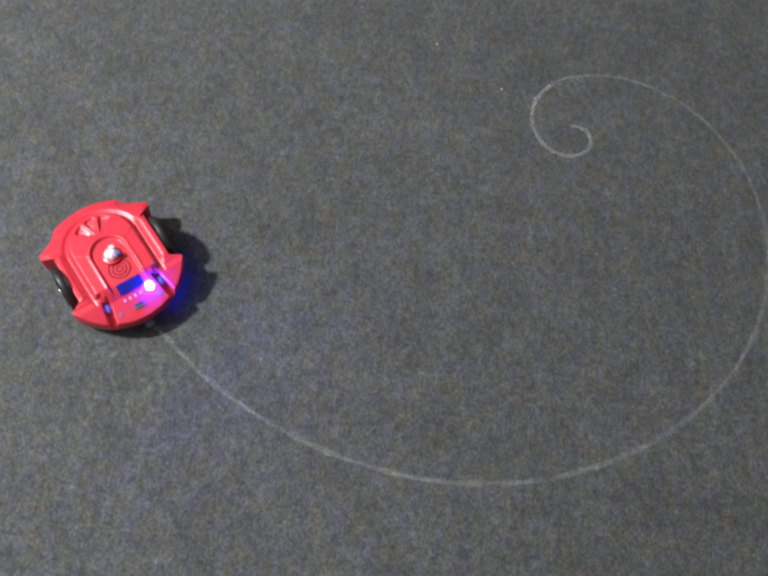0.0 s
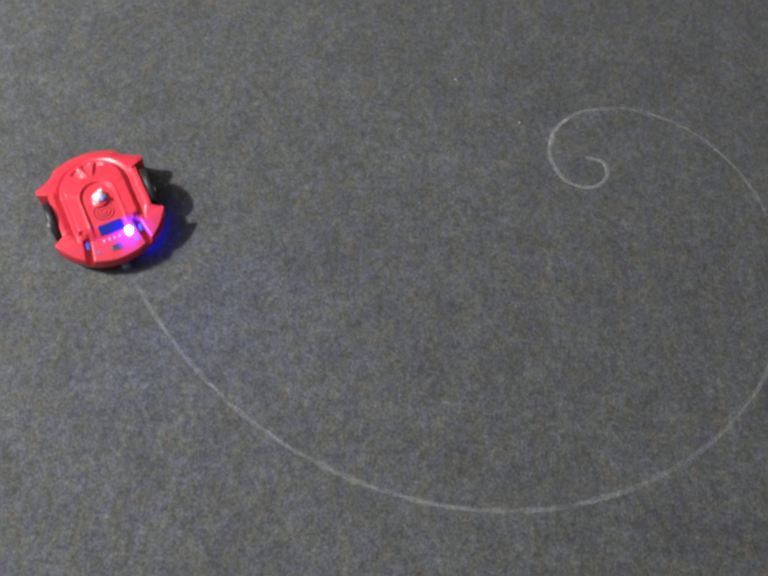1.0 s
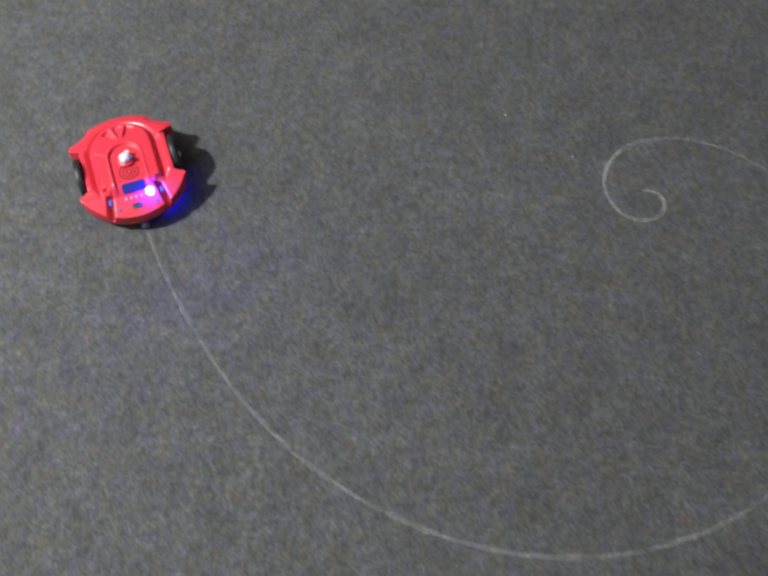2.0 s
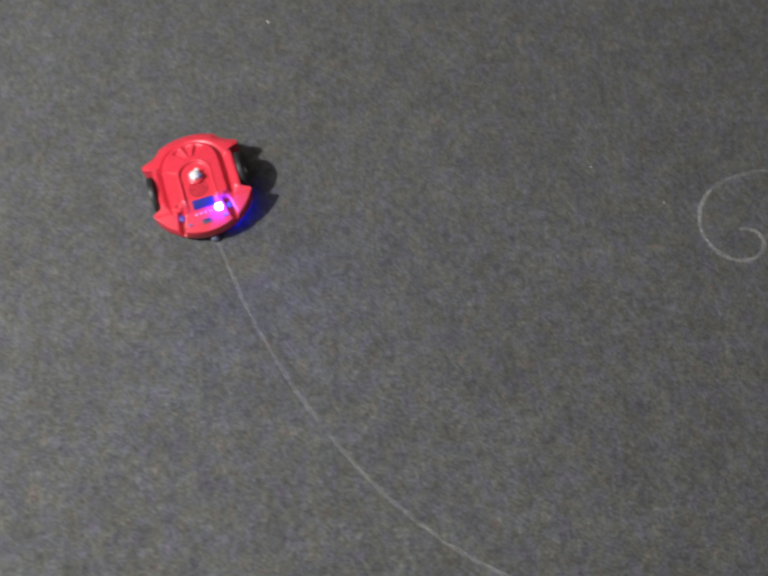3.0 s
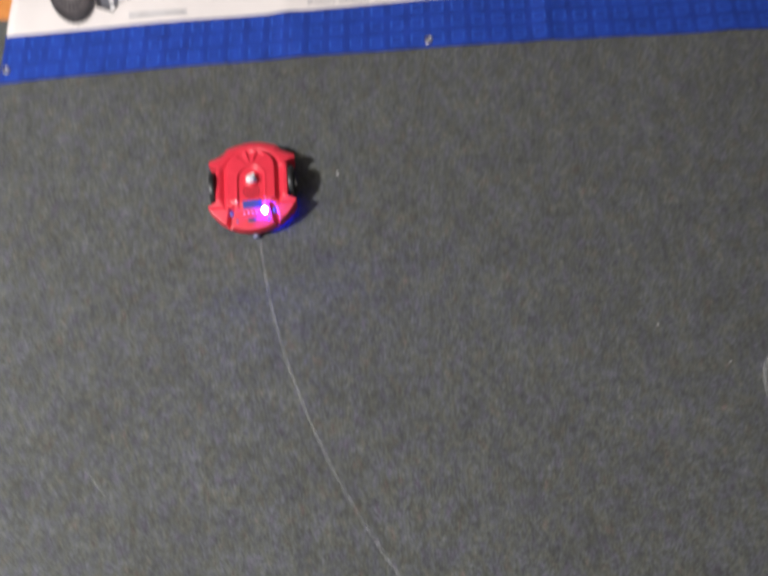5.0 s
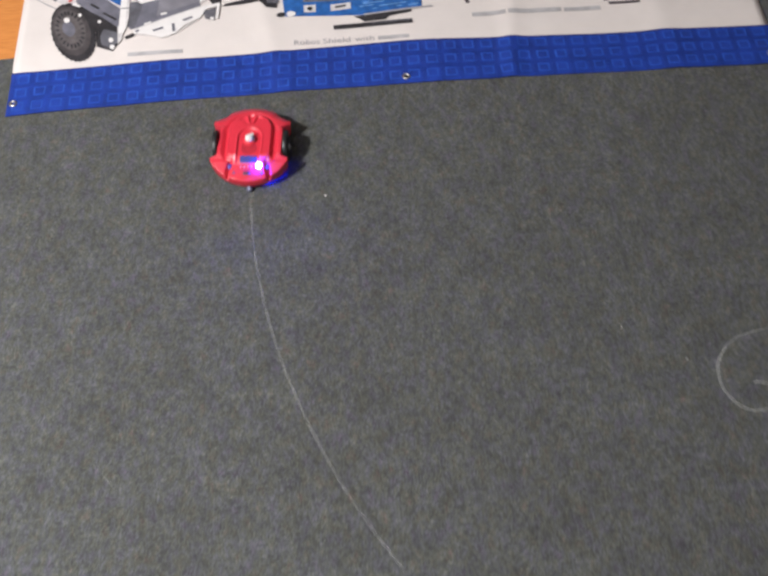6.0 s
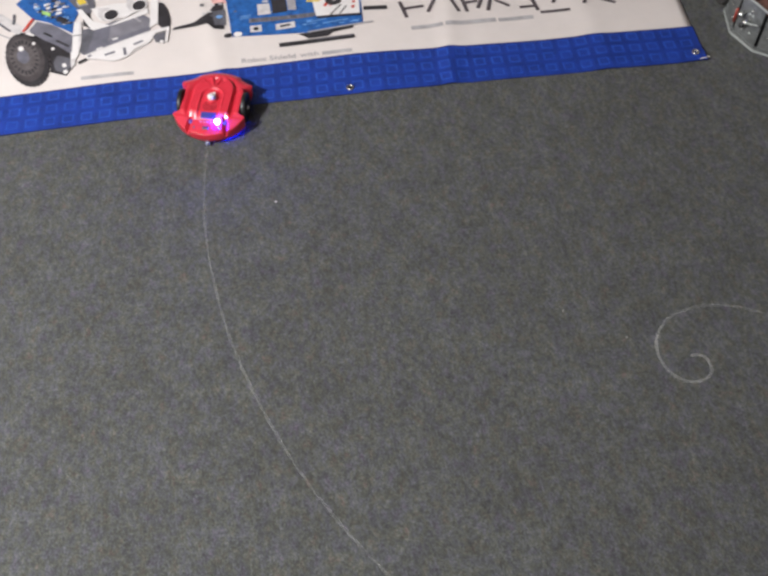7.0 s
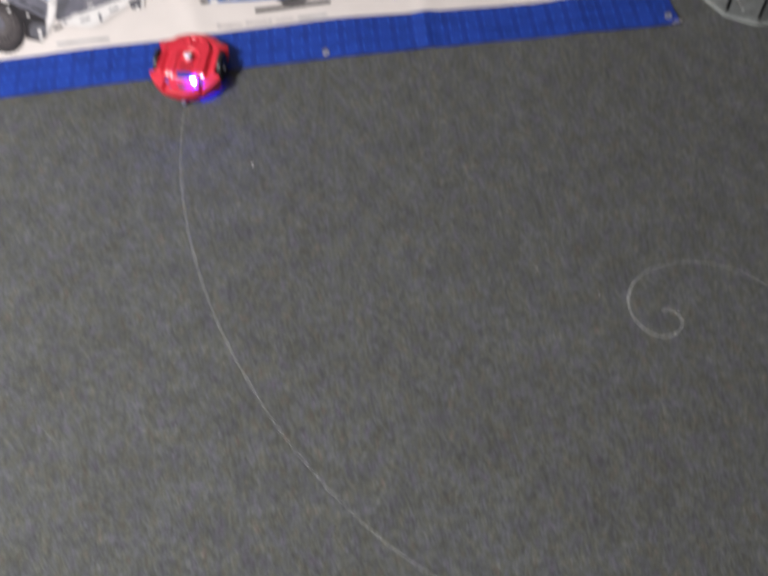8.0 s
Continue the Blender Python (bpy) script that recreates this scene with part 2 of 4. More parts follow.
def ribbon(way, width, z, wobble=0.0007):
    """A chalk stroke lying on the carpet along a way of (s, x, y, heading)."""
    bm = bmesh.new()
    uv = bm.loops.layers.uv.new("UVMap")
    rows = []
    for s, x, y, a in way:
        w = width * (0.5 + 0.16 * noise.noise((s * 60, 3.1, width * 900)))
        d = wobble * noise.noise((s * 25, 7.7, 0))
        nx, ny = -math.sin(a), math.cos(a)
        rows.append((s, [bm.verts.new((x + nx * (d + e * w), y + ny * (d + e * w), z + 0.0004 * (1 - abs(e)))) for e in (-1, 0, 1)]))
    for (s0, p), (s1, q) in zip(rows, rows[1:]):
        for i in (0, 1):
            f = bm.faces.new((p[i], q[i], q[i + 1], p[i + 1]))
            for loop, u, v in zip(f.loops, (s0, s1, s1, s0), (i / 2, i / 2, (i + 1) / 2, (i + 1) / 2)):
                loop[uv].uv = (u, v)
    bmesh.ops.recalc_face_normals(bm, faces=bm.faces)
    return bm


DRAWN = 1.80  # metres of line on the floor when the clip starts
PIECE = 0.02
THIN_FROM = 2.54  # the worn chalk writes more faintly from here on


def build_chalk():
    way = run()
    line = empty("chalk_line")
    tagged(line, "pale chalk line spiralling over the carpet behind the toy", "chalk line")
    part("spiral_stroke", ribbon([w for w in way if w[0] <= DRAWN], 0.0092, 0.0006), CHALK, line)
    part("spiral_core", ribbon([w for w in way if w[0] <= 0.25], 0.0090, 0.0012), CORE_CHALK, line)
    pieces = []
    s = DRAWN
    while s < 2.915:
        stretch = [w for w in way if s - 0.001 <= w[0] <= s + PIECE + 0.001]
        pieces.append((s + PIECE / 2, part("stroke", ribbon(stretch, 0.0088, 0.0006), CHALK if s < THIN_FROM else THIN_CHALK, line)))
        s += PIECE
    for name, (x0, y0), (x1, y1), wide in (("chalk_smudge", (-0.575, -0.798), (-0.522, -0.866), 0.008), ("chalk_smudge", (0.285, -0.268), (0.362, -0.311), 0.007),
                                           ("chalk_smudge", (0.385, -0.352), (0.440, -0.381), 0.006), ("chalk_smudge", (0.388, -0.438), (0.452, -0.463), 0.007),
                                           ("chalk_smudge", (0.528, -0.655), (0.545, -0.690), 0.006)):
        d, a = math.hypot(x1 - x0, y1 - y0), math.atan2(y1 - y0, x1 - x0)
        n = 24
        ob = part(name, ribbon([(d * k / n, x0 + (x1 - x0) * k / n, y0 + (y1 - y0) * k / n, a) for k in range(n + 1)], wide, 0.0008), OLD_CHALK)
        tagged(ob, "faint smudge of old chalk rubbed into the carpet", "chalk mark", "old chalk marks")
    return pieces


# ---- the red toy robot ----
def bezier(a, c, b, n):
    return [((1 - t) ** 2 * a[0] + 2 * t * (1 - t) * c[0] + t * t * b[0], (1 - t) ** 2 * a[1] + 2 * t * (1 - t) * c[1] + t * t * b[1]) for t in (k / n for k in range(n))]


def straight(a, b, n):
    return [(a[0] + (b[0] - a[0]) * k / n, a[1] + (b[1] - a[1]) * k / n) for k in range(n)]


def arc(cy, r, x0, x1, n, sign):
    return [(x0 + (x1 - x0) * k / n, cy + sign * math.sqrt(r * r - (x0 + (x1 - x0) * k / n) ** 2)) for k in range(n)]


def shell_outline():
    """From the front centre round the right side to the rear centre, then mirrored."""
    half = arc(0.003, 0.0920, 0.0, 0.0440, 22, 1) + bezier((0.0440, 0.0838), (0.0480, 0.0700), (0.0732, 0.0580), 16)
    half += straight((0.0732, 0.0580), (0.0740, 0.0500), 5) + straight((0.0740, 0.0500), (0.0605, 0.0405), 8) + straight((0.0605, 0.0405), (0.0605, -0.0290), 30)
    half += straight((0.0605, -0.0290), (0.0738, -0.0362), 8) + straight((0.0738, -0.0362), (0.0742, -0.0388), 3)
    half += [(0.0845 * math.sin(t), 0.003 - 0.0845 * math.cos(t)) for t in (math.radians(60.5 - 60.5 * k / 46) for k in range(46))] + [(0, -0.0815)]
    return half + [(-x, y) for x, y in half[-2:0:-1]]


def shell_height(x, y, u):
    edge = 0.0485 - 0.0075 * smooth_step((y - 0.044) / 0.046)
    z = edge + (0.0500 - edge) * (1 - u * u) ** 0.75
    # the front is rounded off, the tops of the wheel arches are raised
    z -= 0.0035 * smooth_step((y - 0.030) / 0.016) * smooth_step((u - 0.84) / 0.16) ** 1.4
    z += 0.0035 * (1 - smooth_step((abs(y - 0.006) - 0.030) / 0.010)) * smooth_step((abs(x) - 0.048) / 0.008)
    # raised hood, round at the front, with a groove round it
    d = (math.hypot(x, y - 0.029) if y > 0.029 else abs(x)) - 0.0425
    z += 0.0068 * smooth_step(-d / 0.005 + 0.3)
    z -= 0.0028 * math.exp(-((d - 0.0035) / 0.003) ** 2)
    # recess round the cap and the sounder
    d = (math.hypot(x, y - 0.009) if y > 0.009 else abs(x)) - 0.0220
    z -= 0.0032 * smooth_step(-d / 0.002 + 0.5)
    z += 0.0010 * math.exp(-((d - 0.0022) / 0.0016) ** 2)
    # fan of three wedge-shaped cuts on the hood's front, each sloping across
    r, a = math.hypot(x, y - 0.034), math.degrees(math.atan2(x, y - 0.034))
    if 0.004 < r < 0.034 and abs(a) < 60:
        k = (a + 18) % 36 - 18
        deep = smooth_step((13.5 - abs(k)) / 2.5) * (0.35 + 0.65 * (13.5 - k) / 27)
        z -= 0.0042 * deep * smooth_step((r - 0.005) / 0.012) * smooth_step((0.032 - r) / 0.003)
    # the rear falls to a crisp lip, from a narrow flat strip behind each wheel
    back = -0.0345 - y
    if back > 0:
        wing = 0.0478 - 0.06 * min(back, 0.009) - 0.36 * max(0.0, back - 0.009)
        outer = smooth_step((abs(x) - 0.0330) / 0.004) * smooth_step(back / 0.002)
        z += (min(z, wing) - z) * outer
    # sloping face under the hood, then the control panel, between two slots
    t = min(1.0, max(0.0, (-0.0330 - y) / 0.0160))
    inner = t * (1 - smooth_step((abs(x) - 0.0400 - 0.12 * max(0.0, back)) / 0.003))
    z += (min(z, 0.0455 - (-0.049 - y) * 0.27) - z) * inner
    slot = abs(abs(x) - 0.0345 - 0.20 * (-0.045 - y))
    return z - 0.0110 * smooth_step((0.0048 - slot) / 0.0014) * smooth_step((-0.0405 - y) / 0.004)


def shell_bm():
    rim, rings = shell_outline(), 84
    bm = bmesh.new()
    centre = bm.verts.new((0, 0, shell_height(0, 0, 0)))
    grid = []
    for k in range(1, rings + 1):
        u = (k / rings) ** 0.9
        grid.append([bm.verts.new((x * u, y * u, shell_height(x * u, y * u, u))) for x, y in rim])
    for scale, drop in ((1.004, 0.0008), (1.006, 0.0026)):
        grid.append([bm.verts.new((x * scale, y * scale, shell_height(x, y, 1) - drop)) for x, y in rim])
    for scale, z in ((0.990, 0.024), (0.962, 0.015), (0.900, 0.0085), (0.820, 0.0060)):
        grid.append([bm.verts.new((x * scale, y * scale, z)) for x, y in rim])
    n = len(rim)
    for j in range(n):
        bm.faces.new((centre, grid[0][(j + 1) % n], grid[0][j]))
    for a, b in zip(grid, grid[1:]):
        for j in range(n):
            bm.faces.new((a[j], a[(j + 1) % n], b[(j + 1) % n], b[j]))
    bmesh.ops.recalc_face_normals(bm, faces=bm.faces)
    return bm


WHEEL_AT = (0.0668, 0.0062, 0.0310)


def build_toy():
    toy = empty("toy_robot")
    tagged(toy, "small red plastic toy robot with black wheels and glowing blue light", "toy robot")
    part("shell", shell_bm(), RED, toy, "glossy red moulded plastic shell", True)
    part("chassis", prism([(x * 0.79, y * 0.79) for x, y in shell_outline()[::3]], 0.0045, 0.0145), BLACK, toy, "black plastic underside")
    wheels = []
    for side in (-1, 1):
        wheel = empty("wheel", pose(side * WHEEL_AT[0], *WHEEL_AT[1:]))
        wheel.parent = toy
        part("tyre", lathe([(0.0242, -0.0046), (0.0301, -0.0043), (0.0310, -0.0028), (0.0310, 0.0028), (0.0301, 0.0043), (0.0242, 0.0046)], "x", 48), RUBBER, wheel, "smooth black rubber tyre", True)
        rim = lathe([(0.0244, -0.0037), (0.0244, 0.0037)], "x", 32)
        for k in range(5):
            a = 2 * math.pi * k / 5
            box(0.0025, 0.018, 0.006, (0, 0, 0), 0, rim)
            spoke = rim.verts[:][-8:]
            bmesh.ops.transform(rim, matrix=Matrix.Translation((side * 0.0047, 0, 0)) @ Matrix.Rotation(a, 4, "X") @ Matrix.Translation((0, 0.012, 0)), verts=spoke)
        part("rim", rim, BLACK, wheel, "black spoked wheel centre")
        part("hub_cap", lathe([(0.0062, side * 0.0036), (0.0058, side * 0.0068), (0.0026, side * 0.0082)], "x", 20), STEEL, wheel, "small shiny hub", True)
        wheels.append((wheel, side))
    cap = empty("chalk_cap", pose(0, 0.003, shell_height(0, 0, 0) + 0.001))
    cap.parent = toy
    part("collar", lathe([(0.0126, -0.003), (0.0122, 0.0020), (0.0108, 0.0032)], "z", 32), RED, cap, "", True)
    part("knob", lathe([(0.0082, 0.0022), (0.0088, 0.0050), (0.0080, 0.0086), (0.0052, 0.0108), (0.0022, 0.0114)], "z", 7), PEARL, cap, "shiny silver cap over the chalk holder")
    part("tab", box(0.0062, 0.0052, 0.0050, (0.0048, 0.0074, 0.0070), 0.0008), PEARL, cap)
    # grey block put in for the dark, shaded right side of the cap
    part("cap_shade_block", box(0.0058, 0.0064, 0.0090, (0.0074, -0.0030, 0.0052), 0.0008), PORT, cap, "dull grey block standing in for shade on the cap")
    for r in (0.0038, 0.0084, 0.0130):
        z = shell_height(0, -0.0165, 0.2)
        part("sounder_ring", ring_bm(r, 0.0008, (0, -0.0165, z + 0.0001), 6, 32), DARK_RED, toy, "round grille of the sounder")
    sit = lambda x, y: shell_height(x, y, 0.7)
    glass = box(0.0315, 0.0135, 0.003, (0, 0, 0), 0.0008)
    bmesh.ops.transform(glass, matrix=pose(0.0005, -0.0410, sit(0, -0.0410) + 0.0002, 26), verts=glass.verts)
    part("window", glass, DARK_GLASS, toy, "dark blue window, faint glow standing in for LED spill")
    for side in (-1, 1):
        brow = prism([(side * -0.0042, -0.0050), (side * 0.0046, -0.0050), (side * -0.0024, 0.0070)], -0.006, 0.0)
        bmesh.ops.transform(brow, matrix=pose(side * 0.0365, -0.0390, sit(0.0365, -0.0390) + 0.0026, 41, -9), verts=brow.verts)
        part("brow_facet", brow, FACET, toy, "small flat glossy red facet")
    led = lathe([(0.0047, -0.002), (0.0047, 0.0026), (0.0038, 0.0046), (0.0016, 0.0054)], "z", 20, at=(0.0205, -0.0520, sit(0.0205, -0.0520)))
    part("led", led, LED_GLOW, toy, "bright blue light", True)
    for x in (-0.0140, -0.0070, 0.0000, 0.0070):
        part("indicator", lathe([(0.0015, -0.001), (0.0015, 0.0008), (0.0006, 0.0015)], "z", 10, at=(x, -0.0540, sit(x, -0.0540))), DIM_LED, toy, "small pinkish indicator", True)
    port = part("socket", box(0.0135, 0.0070, 0.003, (-0.0020, -0.0668, sit(0, -0.0668) + 0.0002), 0.0010), PORT, toy, "grey metal socket on the panel")
    part("opening", box(0.0100, 0.0030, 0.001, (-0.0020, -0.0660, sit(0, -0.0660) + 0.0017)), BLACK, port)
    for side in (-1, 1):
        part("screw_hole", lathe([(0.0024, -0.001), (0.0024, 0.0007), (0.0012, 0.0008)], "z", 14, at=(side * 0.0264, -0.0660, sit(0.0264, -0.0660))), PORT, toy)
        for x, y in ((0.0405, 0.0765), (0.0580, 0.0575)):
            part("screw_hole", lathe([(0.0017, -0.002), (0.0017, 0.0005), (0.0008, 0.0006)], "z", 12, at=(side * x, y, shell_height(x, y, 0.95))), BLACK, toy)
        part("lens", box(0.0066, 0.0125, 0.0060, (side * 0.0358, -0.0500, 0.0400), 0.0024), LENS_GLOW, toy, "glowing bluish lens in the slot", True)
    # added emitter, hidden under the shell, that tints the carpet at its right blue
    strip = [p for p in shell_outline() if p[0] > 0.034 and p[1] < 0.004][::2]
    part("added_glow_strip", prism([(x * 0.800, y * 0.800) for x, y in strip] + [(x * 0.770, y * 0.770) for x, y in strip[::-1]], 0.0012, 0.0055), ADDED_GLOW, toy, "unseen strip added to tint the carpet blue")
    part("tail_roller", lathe([(0.0030, -0.006), (0.0056, -0.003), (0.0056, 0.003), (0.0030, 0.006)], "x", 16, at=(0.0, -0.0770, 0.0062)), PORT, toy, "grey roller under the rear edge", True)
    return toy, wheels


# ---- the banner ----
def bow(x):
    return -0.016 - (0.033 if x < 0 else 0.016) * x * x


def ripple(x, y):
    z = 0.0028 + 0.0012 * math.sin(x * 9 + 1.0) + 0.0009 * math.sin(x * 23 + y * 6)
    z += 0.0050 * math.exp(-((x - 0.235 - 0.12 * (y - 0.1)) / 0.020) ** 2) + 0.0035 * math.exp(-((x + 0.27 + 0.2 * (y - 0.1)) / 0.022) ** 2)
    z += 0.0035 * math.exp(-((x - 0.56) / 0.03) ** 2) + 0.004 * smooth_step((x - 0.70) / 0.08) * smooth_step((0.03 - y) / 0.04)
    return z + 0.006 * smooth_step((-0.75 - x) / 0.06) * smooth_step((y - 0.05) / 0.05)


def flat(x, y):
    """From the print's own straight axes to the floor: the sheet lies slightly bowed."""
    narrow = 0.0085 * smooth_step(x / 0.4) if x > 0 else 0.0055 * smooth_step(-x / 0.3)
    return x, y + bow(x) - narrow * y / 0.112


def sheet(x0, x1, y0, y1, lift, thick=0.0008, cell=0.016, round_corner=0.0):
    nx, ny = max(1, round((x1 - x0) / cell)), max(1, round((y1 - y0) / cell))
    bm = bmesh.new()
    layers = []
    for t in (0.0, -thick):
        rows = []
        for j in range(ny + 1):
            row = []
            for i in range(nx + 1):
                px, py = flat(x0 + (x1 - x0) * i / nx, y0 + (y1 - y0) * j / ny)
                row.append(bm.verts.new((px, py, ripple(px, py) + lift + t)))
            rows.append(row)
        layers.append(rows)
    top, low = layers
    for j in range(ny):
        for i in range(nx):
            bm.faces.new((top[j][i], top[j][i + 1], top[j + 1][i + 1], top[j + 1][i]))
            bm.faces.new((low[j][i], low[j + 1][i], low[j + 1][i + 1], low[j][i + 1]))
    for i in range(nx):
        bm.faces.new((low[0][i], low[0][i + 1], top[0][i + 1], top[0][i]))
        bm.faces.new((top[ny][i], top[ny][i + 1], low[ny][i + 1], low[ny][i]))
    for j in range(ny):
        bm.faces.new((low[j + 1][0], low[j][0], top[j][0], top[j + 1][0]))
        bm.faces.new((low[j][nx], low[j + 1][nx], top[j + 1][nx], top[j][nx]))
    bmesh.ops.recalc_face_normals(bm, faces=bm.faces)
    return bm


def inked(points, lift, bowed=False):
    """A printed patch with the given corners, laid on the rippled sheet."""
    bm = bmesh.new()
    pts = [flat(*p) for p in points] if bowed else [(x, y - 0.005) for x, y in points]
    bm.faces.new([bm.verts.new((x, y, 0)) for x, y in pts])
    lo, hi = min(p[0] for p in pts), max(p[0] for p in pts)
    bmesh.ops.triangulate(bm, faces=bm.faces)
    x = math.ceil(lo / 0.01) * 0.01
    while x < hi:
        bmesh.ops.bisect_plane(bm, geom=bm.verts[:] + bm.edges[:] + bm.faces[:], plane_co=(x, 0, 0), plane_no=(1, 0, 0))
        x += 0.01
    for v in bm.verts:
        v.co.z = ripple(v.co.x, v.co.y) + lift
    for f in bm.faces:
        f.normal_update()
        if f.normal.z < 0:
            f.normal_flip()
    return bm


def oval(cx, cy, rx, ry, tilt=0.0, n=28, teeth=0.0):
    out = []
    for k in range(n):
        a = 2 * math.pi * k / n
        q = 1 + (teeth * (1 if k % 2 else -1) if teeth else 0)
        x, y = rx * q * math.cos(a), ry * q * math.sin(a)
        out.append((cx + x * math.cos(tilt) - y * math.sin(tilt), cy + x * math.sin(tilt) + y * math.cos(tilt)))
    return out


def stroke_of(a, b, w):
    d = Vector((b[0] - a[0], b[1] - a[1])).normalized() * w / 2
    return [(a[0] - d.y, a[1] + d.x), (a[0] + d.y, a[1] - d.x), (b[0] + d.y, b[1] - d.x), (b[0] - d.y, b[1] + d.x)]


def build_banner():
    banner = empty("banner")
    tagged(banner, "white vinyl banner with blue squared border lying on the carpet", "banner")
    x0, x1, band, top = -0.815, 0.783, 0.112, 0.62
    low = -0.0035
    part("vinyl_sheet", sheet(x0 + 0.001, x1 - 0.001, low + 0.003, top, 0.0), VINYL, banner, "white vinyl, gently creased", True)
    part("border_band", sheet(x0, x1, low - 0.001, band, 0.0012), BLUE, banner, "deep blue printed border")
    part("border_line", sheet(x0, x1, band, band + 0.0035, 0.0013, cell=0.012), NAVY, banner, "dark line along the border")
    # darker lines between the rows and columns of outlined squares
    for col in range(42):
        x = -0.7905 + 0.0386 * (col - 0.5)
        if x > x0 + 0.005 and x < x1 - 0.005:
            part("column_line", sheet(x - 0.0042, x + 0.0042, low, band - 0.001, 0.0016), BLUE_LINE, banner)
    for row in (0, 1):
        y = 0.0185 + 0.0385 * (row + 0.5)
        part("row_line", sheet(x0 + 0.001, x1 - 0.001, y - 0.0040, y + 0.0040, 0.0018), BLUE_LINE, banner)
    # rows of outlined squares
    rng = random.Random(4)
    for col in range(41):
        for row in range(3):
            cx, cy = -0.7905 + 0.0386 * col + 0.002 * (row - 1), 0.0185 + 0.0385 * row
            if cx > 0.765:
                continue
            h, w = 0.0113, 0.0026
            bm = bmesh.new()
            ring = []
            for r in (h, h - w):
                vs = []
                for sx, sy in ((-1, -1), (1, -1), (1, 1), (-1, 1)):
                    px, py = flat(cx + sx * r * 1.04 + rng.uniform(-0.0007, 0.0007), cy + sy * r + rng.uniform(-0.0007, 0.0007))
                    vs.append(bm.verts.new((px, py, ripple(px, py) + 0.0023)))
                ring.append(vs)
            for k in range(4):
                bm.faces.new((ring[0][k], ring[0][(k + 1) % 4], ring[1][(k + 1) % 4], ring[1][k]))
            part("square", bm, SQUARE, banner)
    for gx, gy in ((-0.803, 0.028), (0.001, 0.0125), (0.763, 0.022)):
        px, py = flat(gx, gy)
        z = ripple(px, py) + 0.0022
        eyelet = part("grommet", ring_bm(0.0062, 0.0022, (px, py, z), 8, 24), BRASS, banner, "round metal eyelet", True)
        part("hole", lathe([(0.0042, 0.0), (0.0042, 0.0004)], "z", 20, at=(px, py, z - 0.0006)), BLACK, eyelet)

    def group(name, label):
        g = empty(name)
        g.parent = banner
        return tagged(g, label)

    def ink(name, points, mat, parent, lift=0.0016):
        return part(name, inked(points, lift), mat, parent)

    part("curled_tip", inked([(0.764, -0.0235), (0.788, -0.0185), (0.788, -0.0210), (0.766, -0.0255)], 0.0040), VINYL, banner, "white underside at the curled corner")

    # printed picture of a wheeled machine
    pic = group("printed_robot", "printed picture of a wheeled robot with white brackets")
    ink("deck", [(-0.7050, 0.2830), (-0.6880, 0.3140), (-0.6480, 0.2950), (-0.5980, 0.2480), (-0.6000, 0.1910), (-0.6360, 0.2210), (-0.6670, 0.2480)], INK_SLATE, pic, 0.0016)
    ink("deck", [(-0.5820, 0.2690), (-0.5570, 0.2720), (-0.4870, 0.2950), (-0.4500, 0.3070), (-0.4280, 0.2870), (-0.4300, 0.2440), (-0.4800, 0.2260), (-0.5330, 0.2000), (-0.5750, 0.1850), (-0.5840, 0.1950)], INK_SLATE, pic, 0.0017)
    ink("deck_sheen", [(-0.5180, 0.2760), (-0.4740, 0.2970), (-0.4310, 0.2870), (-0.4320, 0.2610), (-0.4860, 0.2390), (-0.5230, 0.2210)], INK_SHEEN, pic, 0.0020)
    ink("deck_shade", [(-0.5830, 0.2660), (-0.5530, 0.2710), (-0.5580, 0.2390), (-0.5690, 0.1890), (-0.5840, 0.1950)], INK_GREY, pic, 0.0021)
    ink("gap_under_board", [(-0.5850, 0.3330), (-0.5680, 0.3270), (-0.5590, 0.2660), (-0.5800, 0.2820)], INK, pic, 0.0018)
    ink("back_plate", [(-0.800, 0.330), (-0.770, 0.350), (-0.700, 0.282), (-0.712, 0.262)], INK_PALE, pic, 0.0016)
    ink("blue_board", [(-0.7410, 0.3800), (-0.7220, 0.4050), (-0.7030, 0.4310), (-0.5510, 0.4110), (-0.5630, 0.3640), (-0.5930, 0.3300), (-0.6020, 0.2980), (-0.6030, 0.2590), (-0.6300, 0.2810), (-0.6610, 0.3050), (-0.6970, 0.3220)], INK_BLUE, pic, 0.0022)
    for a, b in (((-0.775, 0.318), (-0.745, 0.288)), ((-0.792, 0.350), (-0.775, 0.340)), ((-0.742, 0.345), (-0.740, 0.310))):
        ink("plate_slot", stroke_of(a, b, 0.006), INK_GREY, pic, 0.0020)
    ink("plate_edge", stroke_of((-0.800, 0.300), (-0.735, 0.258), 0.003), INK_MID, pic, 0.0020)
    lower, along, up = Vector((-0.6830, 0.3300)), Vector((0.0750, -0.0610)), Vector((-0.0100, 0.0480))
    for k in range(80):
        rx, ry = lower + along * rng.uniform(-0.15, 1.0) + up * rng.uniform(0.0, 1.6)
        s = rng.uniform(0.004, 0.013)
        ink("component", [(rx, ry), (rx + s, ry + 0.25 * s), (rx + s, ry + 0.9 * s), (rx, ry + 0.65 * s)], rng.choice([INK, INK_WHITE, INK_SKY, INK_BLUE, INK_SKY, INK_MID, INK_GREY, INK, INK_PALE]), pic, 0.0026 + 0.00004 * k)
